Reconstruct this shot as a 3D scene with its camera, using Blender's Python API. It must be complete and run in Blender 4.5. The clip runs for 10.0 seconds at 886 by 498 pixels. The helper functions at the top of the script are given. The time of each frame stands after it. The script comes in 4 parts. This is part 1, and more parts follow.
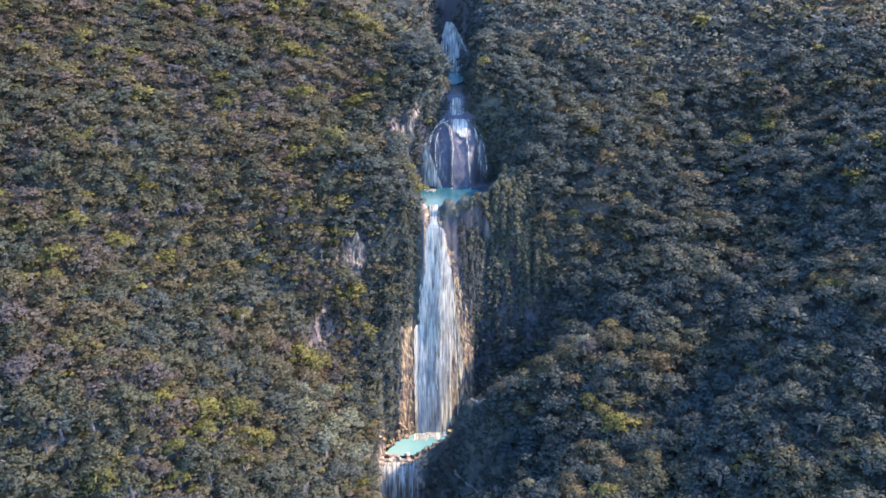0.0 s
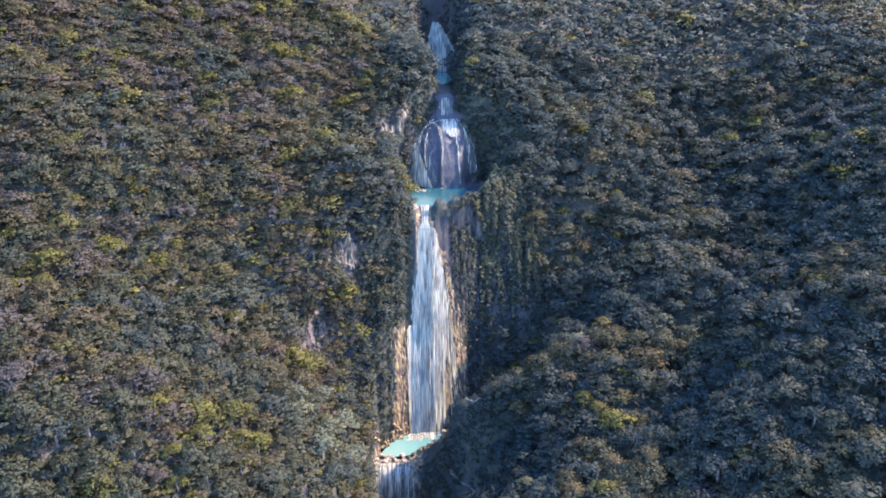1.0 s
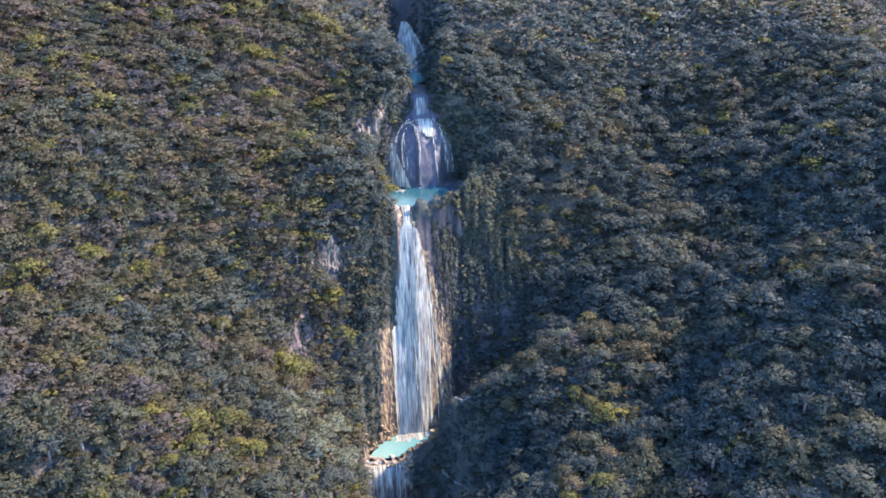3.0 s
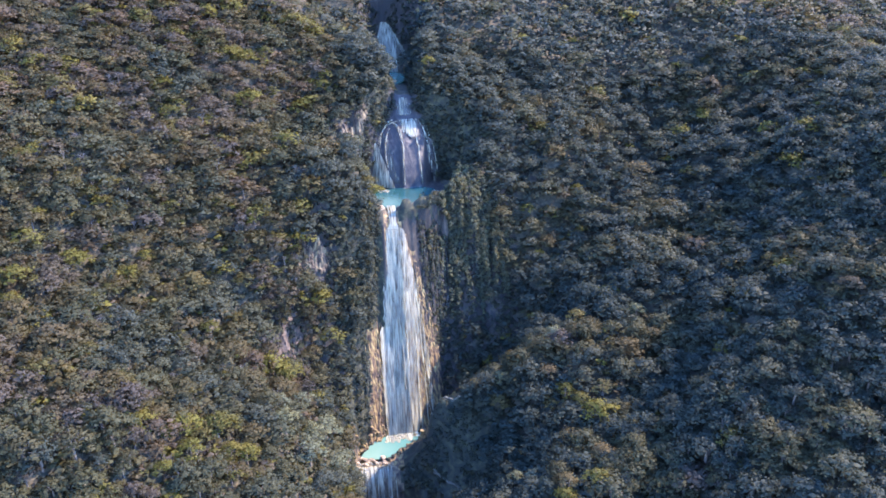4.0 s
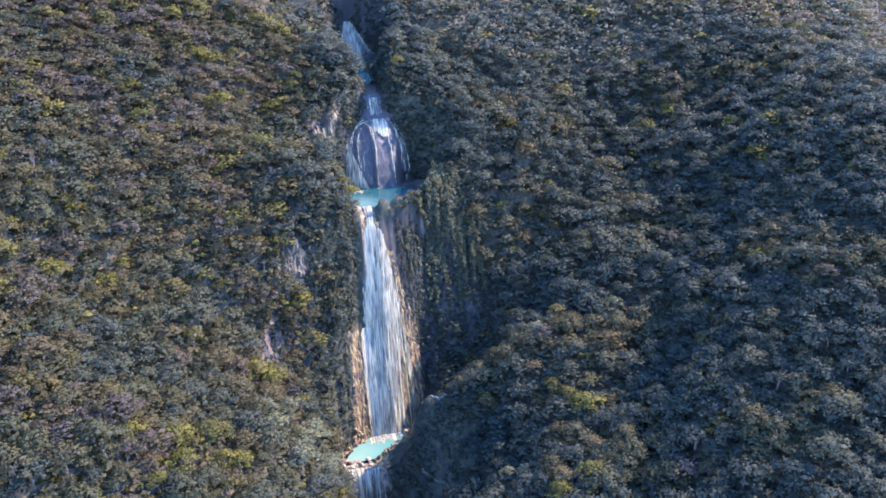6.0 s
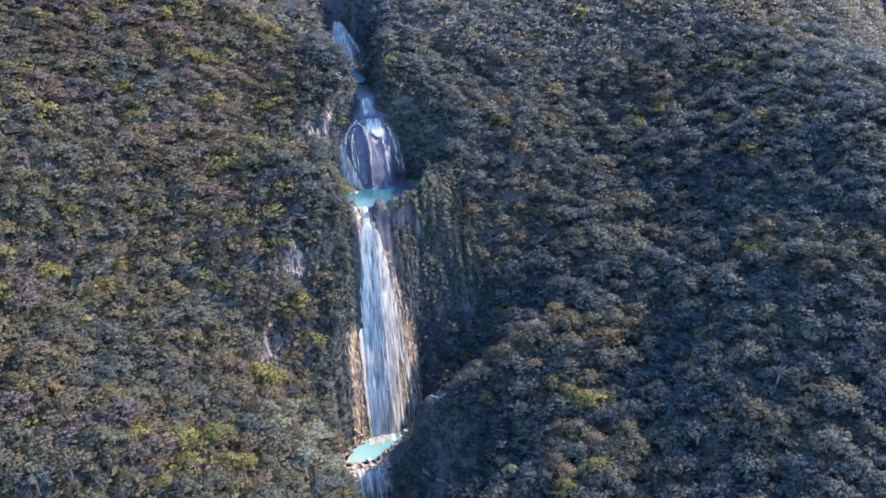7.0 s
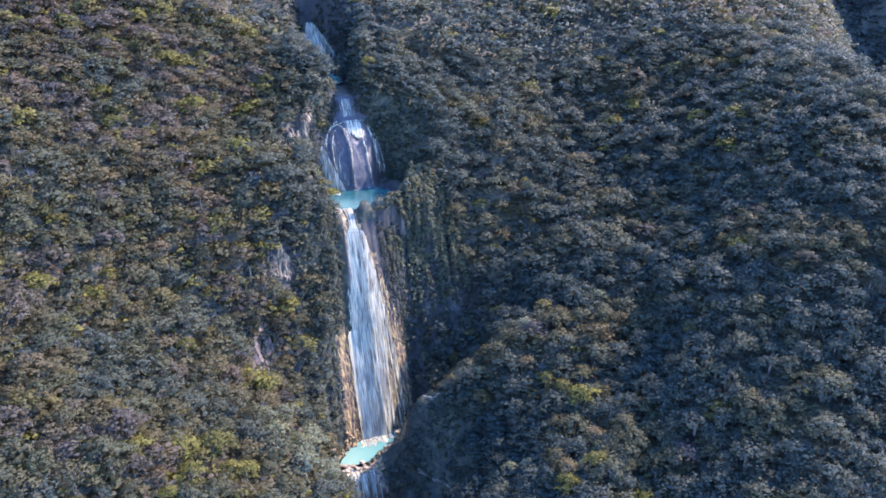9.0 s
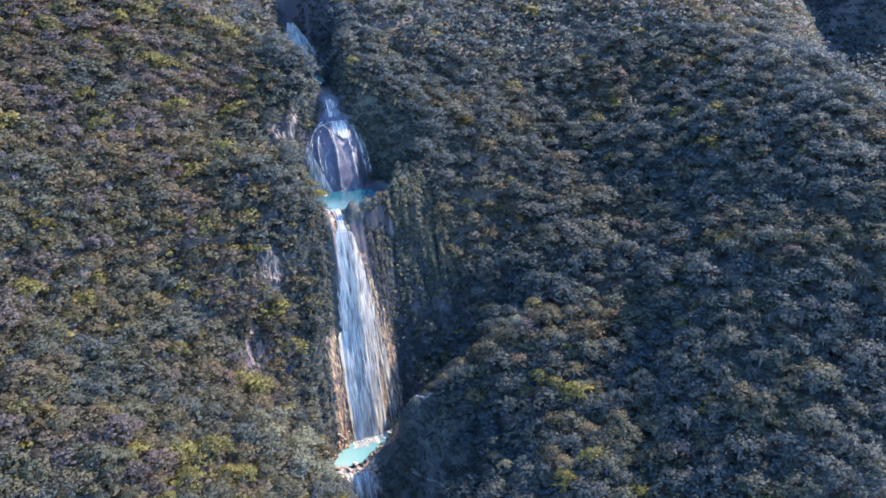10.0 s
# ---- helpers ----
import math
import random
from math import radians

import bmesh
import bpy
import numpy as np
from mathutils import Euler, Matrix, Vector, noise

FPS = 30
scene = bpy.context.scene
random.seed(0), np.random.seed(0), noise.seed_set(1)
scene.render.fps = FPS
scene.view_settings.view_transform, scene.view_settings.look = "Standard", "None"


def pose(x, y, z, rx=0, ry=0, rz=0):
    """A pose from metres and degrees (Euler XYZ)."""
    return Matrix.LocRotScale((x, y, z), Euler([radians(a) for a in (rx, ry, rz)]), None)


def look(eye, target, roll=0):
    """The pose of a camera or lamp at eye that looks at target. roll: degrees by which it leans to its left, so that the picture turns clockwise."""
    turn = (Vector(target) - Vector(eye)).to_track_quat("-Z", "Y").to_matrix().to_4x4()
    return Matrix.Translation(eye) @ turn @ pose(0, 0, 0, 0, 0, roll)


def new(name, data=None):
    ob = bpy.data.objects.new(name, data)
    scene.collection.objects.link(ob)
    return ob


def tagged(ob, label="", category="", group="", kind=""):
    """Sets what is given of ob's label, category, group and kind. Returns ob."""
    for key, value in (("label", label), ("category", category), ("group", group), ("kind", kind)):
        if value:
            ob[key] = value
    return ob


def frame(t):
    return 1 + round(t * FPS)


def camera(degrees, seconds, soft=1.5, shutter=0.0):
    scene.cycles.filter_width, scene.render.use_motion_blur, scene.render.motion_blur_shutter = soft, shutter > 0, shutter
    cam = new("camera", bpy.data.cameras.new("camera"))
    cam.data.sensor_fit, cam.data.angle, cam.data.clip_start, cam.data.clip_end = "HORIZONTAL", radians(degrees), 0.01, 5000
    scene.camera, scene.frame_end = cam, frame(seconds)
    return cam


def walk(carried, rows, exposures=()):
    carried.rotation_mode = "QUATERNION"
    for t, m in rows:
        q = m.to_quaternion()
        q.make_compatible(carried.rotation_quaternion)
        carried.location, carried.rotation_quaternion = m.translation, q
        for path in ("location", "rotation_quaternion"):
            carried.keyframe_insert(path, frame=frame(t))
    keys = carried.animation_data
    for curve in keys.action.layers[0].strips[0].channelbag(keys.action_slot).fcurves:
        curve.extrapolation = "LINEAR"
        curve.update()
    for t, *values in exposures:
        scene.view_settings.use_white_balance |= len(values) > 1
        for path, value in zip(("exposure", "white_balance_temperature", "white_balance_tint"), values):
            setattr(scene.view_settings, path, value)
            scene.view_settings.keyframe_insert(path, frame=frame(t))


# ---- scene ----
# A tall stepped waterfall in a forested mountain gorge, seen from a drone that slides sideways round it.
# x is across the gorge, y runs into the mountain, z is up from the plunge pool's water.
cam = camera(56.5, 10.0, soft=1.65)
ROWS = [
    (0.0, 0.00, -0.00, 229.68, -0.000, -22.887, -0.117),
    (0.5, -2.59, 0.04, 229.40, -0.607, -22.853, -0.063),
    (1.0, -5.54, 0.03, 229.44, -1.484, -22.855, -0.011),
    (1.5, -8.81, 0.20, 229.64, -2.366, -22.899, 0.043),
    (2.0, -12.78, 0.42, 229.52, -3.236, -22.890, 0.045),
    (3.5, -23.98, 1.25, 229.55, -6.216, -22.898, 0.042),
    (4.0, -27.68, 1.49, 229.48, -7.324, -22.889, 0.060),
    (4.5, -31.72, 2.04, 229.73, -8.456, -22.946, 0.044),
    (5.0, -35.32, 2.53, 229.79, -9.504, -22.971, 0.039),
    (5.5, -39.29, 3.06, 229.82, -10.569, -22.980, -0.003),
    (7.0, -50.98, 5.12, 230.05, -12.945, -23.026, 0.018),
    (7.5, -54.85, 5.88, 230.03, -13.766, -23.008, 0.025),
    (8.0, -58.75, 6.87, 230.04, -14.710, -23.015, -0.009),
    (8.5, -62.47, 7.67, 230.32, -15.588, -23.049, 0.000),
    (9.0, -66.40, 8.74, 230.50, -16.473, -23.072, -0.020),
    (9.5, -70.24, 9.83, 230.70, -17.481, -23.104, -0.033),
    (10.0, -74.08, 10.91, 230.79, -18.577, -23.119, -0.063),
]
walk(cam, [(t, pose(x, y, z, 0, 0, yaw) @ pose(0, 0, 0, 90 + pitch) @ pose(0, 0, 0, 0, 0, -lean)) for t, x, y, z, yaw, pitch, lean in ROWS],
     exposures=[(0.0, 3.08, 5000, 30), (10.0, 3.08, 4800, 31.5)])

# ---- light ----
SUN_HEIGHT, SUN_TURN = 41.0, 70.0  # degrees above the horizon; from straight ahead (y) round to the right (x)
world = bpy.data.worlds.new("sky")
scene.world = world
world.use_nodes = True
sky = world.node_tree.nodes.new("ShaderNodeTexSky")
sky.sky_type = "NISHITA"
sky.sun_disc = False
sky.sun_elevation, sky.sun_rotation = radians(SUN_HEIGHT), radians(SUN_TURN)
sky.air_density, sky.dust_density, sky.ozone_density = 1.3, 0.3, 6.0
world.node_tree.links.new(sky.outputs[0], world.node_tree.nodes["Background"].inputs[0])
world.node_tree.nodes["Background"].inputs[1].default_value = 0.15
sun_data = bpy.data.lights.new("sun", "SUN")
sun_data.energy, sun_data.angle, sun_data.color = 2.6, radians(0.5), (1.0, 0.77, 0.45)
sun = new("sun", sun_data)
sun_way = Vector((math.sin(radians(SUN_TURN)) * math.cos(radians(SUN_HEIGHT)), math.cos(radians(SUN_TURN)) * math.cos(radians(SUN_HEIGHT)), math.sin(radians(SUN_HEIGHT))))
sun.matrix_world = look(sun_way * 900, (0, 0, 0))


# ---- materials ----
def mat(name):
    m = bpy.data.materials.new(name)
    m.use_nodes = True
    return m, m.node_tree.nodes, m.node_tree.links, m.node_tree.nodes["Principled BSDF"]


def ramp(nodes, stops, kind="LINEAR"):
    r = nodes.new("ShaderNodeValToRGB")
    r.color_ramp.interpolation = kind
    while len(r.color_ramp.elements) < len(stops):
        r.color_ramp.elements.new(0.5)
    for e, (p, c) in zip(r.color_ramp.elements, stops):
        e.position, e.color = p, (*c, 1)
    return r


def noise_tex(nodes, links, scale, detail=4, stretch=(1, 1, 1)):
    co, mp, n = nodes.new("ShaderNodeNewGeometry"), nodes.new("ShaderNodeMapping"), nodes.new("ShaderNodeTexNoise")
    links.new(co.outputs["Position"], mp.inputs["Vector"])
    mp.inputs["Scale"].default_value = stretch
    links.new(mp.outputs[0], n.inputs["Vector"])
    n.inputs["Scale"].default_value, n.inputs["Detail"].default_value = scale, detail
    return n.outputs["Fac"]


def mixed(nodes, links, a, b, fac, blend="MIX"):
    m = nodes.new("ShaderNodeMix")
    m.data_type, m.blend_type = "RGBA", blend
    for sock, v in ((m.inputs[0], fac), (m.inputs[6], a), (m.inputs[7], b)):
        if isinstance(v, (int, float)):
            sock.default_value = v
        elif isinstance(v, tuple):
            sock.default_value = (*v, 1)
        else:
            links.new(v, sock)
    return m.outputs[2]


# dark greens and the 0.67 grey hold extra blue in place of haze
LEAF_STOPS = [(0.0, (0.037, 0.048, 0.036)), (0.2, (0.058, 0.064, 0.043)), (0.38, (0.066, 0.066, 0.031)), (0.56, (0.080, 0.064, 0.026)), (0.67, (0.080, 0.068, 0.049)), (0.77, (0.092, 0.066, 0.035)),
              (0.86, (0.092, 0.084, 0.019)), (0.95, (0.122, 0.110, 0.020)), (1.0, (0.140, 0.104, 0.026))]


def leaf_material(name, middle=None, gain=1.0):
    """Leaves: tinted tree by tree from the mesh, or, for single trees, about one middle tint."""
    m, nodes, links, bsdf = mat(name)
    if middle is None:
        at = nodes.new("ShaderNodeAttribute")
        at.attribute_name = "tint"
        tint = at.outputs["Fac"]
    else:
        rnd, span = nodes.new("ShaderNodeObjectInfo"), nodes.new("ShaderNodeMapRange")
        span.inputs["To Min"].default_value, span.inputs["To Max"].default_value = middle - 0.07, middle + 0.07
        links.new(rnd.outputs["Random"], span.inputs["Value"])
        tint = span.outputs[0]
    r = ramp(nodes, LEAF_STOPS)
    links.new(tint, r.inputs[0])
    clump = ramp(nodes, [(0.3, (0.80, 0.81, 0.83)), (0.7, (1.2, 1.18, 1.14))])
    links.new(noise_tex(nodes, links, 0.9, 5), clump.inputs[0])
    col = mixed(nodes, links, r.outputs[0], clump.outputs[0], 1.0, "MULTIPLY")
    col = mixed(nodes, links, col, (gain, gain, gain), 1.0, "MULTIPLY")
    links.new(col, bsdf.inputs["Base Color"])
    bp = nodes.new("ShaderNodeBump")
    bp.inputs["Strength"].default_value, bp.inputs["Distance"].default_value = 0.85, 0.5
    links.new(noise_tex(nodes, links, 1.3, 3), bp.inputs["Height"])
    links.new(bp.outputs[0], bsdf.inputs["Normal"])
    bsdf.inputs["Roughness"].default_value = 0.65
    bsdf.inputs["Specular IOR Level"].default_value = 0.12
    tr, mx, out = nodes.new("ShaderNodeBsdfTranslucent"), nodes.new("ShaderNodeMixShader"), nodes["Material Output"]
    links.new(col, tr.inputs[0])
    mx.inputs[0].default_value = 0.45
    links.new(bsdf.outputs[0], mx.inputs[1])
    links.new(tr.outputs[0], mx.inputs[2])
    links.new(mx.outputs[0], out.inputs[0])
    return m


LEAVES = leaf_material("leaves")
# gain lifts the leaf colour in place of sunlight catching it
SUNNY_CREEPER = leaf_material("sun_brightened_leaves", None, 1.75)
KINDS = [(leaf_material("evergreen_leaves", 0.14), "evergreen", "dark green broad-crowned tree on the slope"), (leaf_material("olive_leaves", 0.38), "olive", "olive-green leafy tree on the slope"),
         (leaf_material("dry_leaves", 0.66), "dry", "dry grey-brown tree with thinning leaves"), (leaf_material("yellow_leaves", 0.9), "yellow", "bright yellow-green tree in new leaf"),
         (leaf_material("pale_leaves", 0.34, 2.2), "pale", "large pale grey-green tree with a rounded crown"),
         (leaf_material("golden_leaves", 0.80, 1.35), "golden", "olive-gold leafy tree on the spur")]
MARKED = [(-40, 288, 7.0, 4), (-49, 294, 5.5, 4), (-33, 279, 5.0, 4), (-76, 254, 7.0, 3), (-66, 248, 5.0, 3), (-83, 300, 5.0, 3), (-93, 290, 3.6, 3), (-64, 288, 4.5, 1), (211, 355, 4.0, 4), (58, 278, 4.5, 3), (84, 302, 5.5, 1), (27, 254, 3.5, 4), (33, 251, 3.5, 4), (38, 247, 3.5, 4), (35, 298, 4.5, 4), (44, 224, 5.0, 3), (-35, 436, 4.5, 3), (29, 441, 4.5, 1), (-54, 270, 6.5, 4), (-45, 261, 7.0, 4), (-43, 275, 6.0, 4), (-57, 283, 4.5, 4), (-36, 267, 5.0, 4),
          (-83, 240, 6.0, 3), (-71, 247, 5.0, 3), (-74, 313, 4.5, 3), (-90, 231, 4.0, 3),
          (72.5, 317, 5.5, 5), (53, 288, 5.0, 5), (72, 274, 5.5, 5), (46, 229, 5.0, 5), (56, 227, 5.5, 5), (61, 241, 5.0, 5), (99, 314, 5.0, 4), (61, 309, 5.0, 4), (82, 232, 5.0, 1), (22, 450, 4.5, 3)]


def plain(name, stops, scale, rough, bump=0.3, stretch=(1, 1, 1), detail=6, fine=None):
    m, nodes, links, bsdf = mat(name)
    f = noise_tex(nodes, links, scale, detail, stretch)
    r = ramp(nodes, stops)
    links.new(f, r.inputs[0])
    col = r.outputs[0]
    if fine:
        g = ramp(nodes, [(0.3, (0.65, 0.65, 0.65)), (0.7, (1.2, 1.2, 1.2))])
        links.new(noise_tex(nodes, links, fine, 5), g.inputs[0])
        col = mixed(nodes, links, col, g.outputs[0], 1.0, "MULTIPLY")
    links.new(col, bsdf.inputs["Base Color"])
    bsdf.inputs["Roughness"].default_value = rough
    bp = nodes.new("ShaderNodeBump")
    bp.inputs["Strength"].default_value, bp.inputs["Distance"].default_value = bump, 0.5
    links.new(f, bp.inputs["Height"])
    links.new(bp.outputs[0], bsdf.inputs["Normal"])
    return m


BARK = plain("bark", [(0.3, (0.06, 0.047, 0.034)), (0.7, (0.15, 0.125, 0.09))], 2.0, 0.9, 0.4, (1, 1, 0.3))
PALE_BARK = plain("pale_bark", [(0.3, (0.07, 0.060, 0.050)), (0.7, (0.17, 0.15, 0.125))], 1.5, 0.9, 0.3, (1, 1, 0.3))
FLOOR = plain("forest_floor", [(0.32, (0.020, 0.022, 0.011)), (0.5, (0.046, 0.040, 0.020)), (0.68, (0.088, 0.068, 0.036))], 0.5, 0.95, 0.9, fine=2.2)
# tones lowered so that the cliff's shade is in the colour
CLIFF = plain("shade_dark_cliff_rock", [(0.3, (0.010, 0.009, 0.006)), (0.5, (0.021, 0.017, 0.011)), (0.72, (0.062, 0.047, 0.029))], 0.35, 0.9, 0.8, (1, 1, 0.18), fine=1.2)
PALE = plain("pale_limestone", [(0.34, (0.045, 0.034, 0.020)), (0.48, (0.17, 0.120, 0.064)), (0.66, (0.40, 0.295, 0.165))], 0.55, 0.9, 0.8, (1, 1, 0.25), fine=1.2)
ORANGE = plain("ochre_travertine", [(0.34, (0.018, 0.012, 0.006)), (0.46, (0.090, 0.052, 0.019)), (0.58, (0.20, 0.130, 0.036)), (0.74, (0.34, 0.250, 0.088))], 0.7, 0.8, 1.0, (1, 1, 0.12), fine=1.5)
EARTH = plain("worn_earth", [(0.3, (0.09, 0.08, 0.05)), (0.7, (0.17, 0.15, 0.10))], 0.6, 0.95, 0.3, fine=2.0)
SOIL = plain("bare_red_soil", [(0.32, (0.030, 0.021, 0.013)), (0.5, (0.070, 0.048, 0.029)), (0.7, (0.15, 0.105, 0.066))], 0.35, 0.95, 0.8, (1, 1, 0.5), fine=1.0)
# real moss, and the dark tone that paints shade into recesses
MOSS_SHADE = plain("mossy_or_shaded_rock", [(0.3, (0.010, 0.011, 0.006)), (0.52, (0.026, 0.026, 0.011)), (0.75, (0.080, 0.072, 0.026))], 0.5, 0.95, 0.6, fine=1.6)


# dark tone for the upper ribs, in place of the shade on them
RIB_SHADE = plain("shade_dark_rib_rock", [(0.3, (0.013, 0.012, 0.009)), (0.55, (0.028, 0.023, 0.016)), (0.75, (0.062, 0.050, 0.036))], 0.5, 0.92, 0.8, (1, 1, 0.2), fine=1.2)
DOME = plain("wet_brown_travertine", [(0.34, (0.009, 0.007, 0.005)), (0.54, (0.021, 0.016, 0.010)), (0.75, (0.072, 0.053, 0.032))], 0.45, 0.6, 0.8, (1, 1, 0.22), fine=1.1)
TAN = plain("tan_limestone", [(0.36, (0.022, 0.015, 0.009)), (0.48, (0.085, 0.058, 0.030)), (0.60, (0.18, 0.130, 0.060)), (0.74, (0.32, 0.240, 0.118))], 0.5, 0.9, 0.9, (1, 1, 0.22), fine=1.0)


def pool_material(name, dark_tone, pale_tone, edge, reach):
    """Clouded mineral water: paler over the shallows round one edge. The upper pool's dark tone also holds painted
    shade.
    """
    m, nodes, links, bsdf = mat(name)
    far, co = nodes.new("ShaderNodeVectorMath"), nodes.new("ShaderNodeNewGeometry")
    far.operation = "DISTANCE"
    far.inputs[1].default_value = edge
    links.new(co.outputs["Position"], far.inputs[0])
    span, stir = nodes.new("ShaderNodeMapRange"), nodes.new("ShaderNodeMath")
    span.inputs["From Min"].default_value, span.inputs["From Max"].default_value = reach
    stir.operation = "MULTIPLY_ADD"
    stir.inputs[1].default_value, stir.inputs[2].default_value = 0.5, -0.25
    links.new(noise_tex(nodes, links, 0.2, 4), stir.inputs[0])
    add = nodes.new("ShaderNodeMath")
    links.new(far.outputs["Value"], span.inputs["Value"])
    links.new(span.outputs[0], add.inputs[0])
    links.new(stir.outputs[0], add.inputs[1])
    r = ramp(nodes, [(0.0, pale_tone), (1.0, dark_tone)])
    links.new(add.outputs[0], r.inputs[0])
    links.new(r.outputs[0], bsdf.inputs["Base Color"])
    bsdf.inputs["Roughness"].default_value = 0.12
    bp = nodes.new("ShaderNodeBump")
    bp.inputs["Strength"].default_value, bp.inputs["Distance"].default_value = 0.25, 0.12
    links.new(noise_tex(nodes, links, 1.6, 3), bp.inputs["Height"])
    links.new(bp.outputs[0], bsdf.inputs["Normal"])
    return m


def fall_material(name, low, high, colour=(0.455, 0.415, 0.265)):
    m, nodes, links, bsdf = mat(name)
    tone = ramp(nodes, [(0.34, tuple(0.5 * c for c in colour)), (0.5, tuple(0.85 * c for c in colour)), (0.66, tuple(1.25 * c for c in colour))])
    links.new(noise_tex(nodes, links, 1.0, 5, (1.9, 0.06, 0.15)), tone.inputs[0])
    broad = ramp(nodes, [(0.36, (0.62, 0.64, 0.68)), (0.6, (1.15, 1.15, 1.13))])
    links.new(noise_tex(nodes, links, 1.0, 3, (0.34, 0.05, 0.11)), broad.inputs[0])
    body = mixed(nodes, links, tone.outputs[0], broad.outputs[0], 1.0, "MULTIPLY")
    links.new(body, bsdf.inputs["Base Color"])
    bsdf.inputs["Roughness"].default_value = 0.6
    tr, clear, veil, mx, out = (nodes.new("ShaderNodeBsdfTranslucent"), nodes.new("ShaderNodeBsdfTransparent"), nodes.new("ShaderNodeMixShader"),
                                nodes.new("ShaderNodeMixShader"), nodes["Material Output"])
    links.new(body, tr.inputs[0])
    veil.inputs[0].default_value = 0.4
    links.new(bsdf.outputs[0], veil.inputs[1])
    links.new(tr.outputs[0], veil.inputs[2])
    f = ramp(nodes, [(low, (0, 0, 0)), (high, (1, 1, 1))])
    links.new(noise_tex(nodes, links, 1.0, 8, (2.3, 0.06, 0.12)), f.inputs[0])
    links.new(f.outputs[0], mx.inputs[0])
    links.new(clear.outputs[0], mx.inputs[1])
    links.new(veil.outputs[0], mx.inputs[2])
    links.new(mx.outputs[0], out.inputs[0])
    return m


POOL = pool_material("turquoise_water", (0.075, 0.158, 0.115), (0.135, 0.205, 0.137), (-24, 308, 0), (2, 22))
# far side dark with depth and with the rock tower's shade, painted in
UPPER_POOL = pool_material("deep_shaded_turquoise_water", (0.016, 0.050, 0.047), (0.085, 0.140, 0.110), (-7, 384, 92), (3, 17))
FILM = fall_material("film_of_water", 0.66, 1.05)
WISP = fall_material("wispy_falling_water", 0.30, 0.66)
VEIL, THIN, FOAM = fall_material("white_falling_water", 0.24, 0.56), fall_material("thin_falling_water", 0.44, 0.80), fall_material("foam", 0.15, 0.6)

# ---- the lie of the land ----
# broad rises and hollows of the mountainside: x, y, reach, height
HILLS_LEFT = [(-40, 200, 60, -41.3), (-60, 300, 38, -16.7), (-300, 460, 95, 52.4), (-20, 380, 24, 16.7), (-40, 420, 24, -20.3), (-300, 240, 38, 41.7), (-120, 300, 24, -6.5),
              (-20, 500, 24, -25.7), (-100, 560, 60, 20.0), (-160, 340, 24, 6.3), (-160, 100, 60, -11.5), (-20, 460, 24, 9.3), (-40, 360, 24, 13.2), (-40, 280, 24, 15.8), (-100, 440, 24, 4.1), (-34, 424, 11, 9.0), (-38, 333, 8, 6.0), (-62, 335, 11, 5.0), (-76, 438, 12, 5.0)]
HILLS_RIGHT = [(140, 420, 38, -36.1), (280, 300, 60, 47.6), (140, 340, 38, -28.7), (80, 240, 24, -10.3), (60, 300, 24, 28.4), (420, 560, 38, -31.8), (140, 500, 38, -20.2), (200, 240, 38, 18.6),
               (100, 280, 24, -13.2), (60, 460, 24, -11.5), (300, 240, 38, 27.7), (260, 400, 24, 8.7), (200, 420, 24, -11.0), (80, 380, 24, -9.2), (420, 620, 24, -14.3), (200, 500, 24, -7.0),
               (80, 200, 24, -14.4), (40, 220, 24, 9.1), (100, 340, 24, 9.1), (100, 205, 26, 8.0), (166, 410, 13, 5.0), (132, 511, 18, 3.5)]
HILLS_GORGE = [(20, 320, 60, -104.5), (0, 160, 38, -52.0), (20, 400, 24, 14.4), (-20, 300, 24, -18.0), (0, 260, 24, -18.5), (20, 300, 24, 15.0), (17, 299, 10, 11.0), (9.0, 305, 5, 12.5), (17, 299, 8, 4.0), (27, 298, 9, 7.0), (-28, 362, 9, 8.0), (30, 386, 9, 4.0), (30, 384, 5, 6.0), (45, 396, 6, 5.0), (42, 338, 14, -6.0), (24, 329, 11, -8.0)]


def smooth(v, a, b):
    s = np.clip((v - a) / (b - a), 0, 1)
    return s * s * (3 - 2 * s)


def wave(x, y, size, seed):
    """Smooth uneven waves, about -1 to 1."""
    rng = np.random.RandomState(seed)
    out = 0.0
    for i in range(7):
        a, k, p = rng.uniform(0, 6.283), 6.283 / (size * rng.uniform(0.6, 1.6)), rng.uniform(0, 6.283)
        out = out + np.sin(k * (x * math.cos(a) + y * math.sin(a)) + p)
    return out / 3.2


def hill(x, y):
    z = 16.5 - 0.0401 * x + 0.3047 * y
    for cx, cy, r, h in HILLS_LEFT + HILLS_RIGHT + HILLS_GORGE:
        z = z + h * np.exp(-((x - cx) ** 2 + (y - cy) ** 2) / (2 * r * r))
    # the right-hand crest and the valley behind it
    s = ((x - 262) * 0.874 - (y - 340) * 0.486) * smooth(y, 200, 330)
    z = np.maximum(z - 1.55 * 10 * np.logaddexp(0, s / 10), np.minimum(z, 15 + wave(x, y, 200, 8) * 10))
    far = np.hypot(x - 1050, y - 1150)
    z = z + 520 * np.exp(-(far / 330) ** 2) * smooth(s, 60, 250)
    back = np.maximum(z - 240, 0)
    z = np.where(z > 240, 240 + 260 * (1 - np.exp(-back / 260)), z)
    return z + wave(x, y, 60, 3) * 1.2


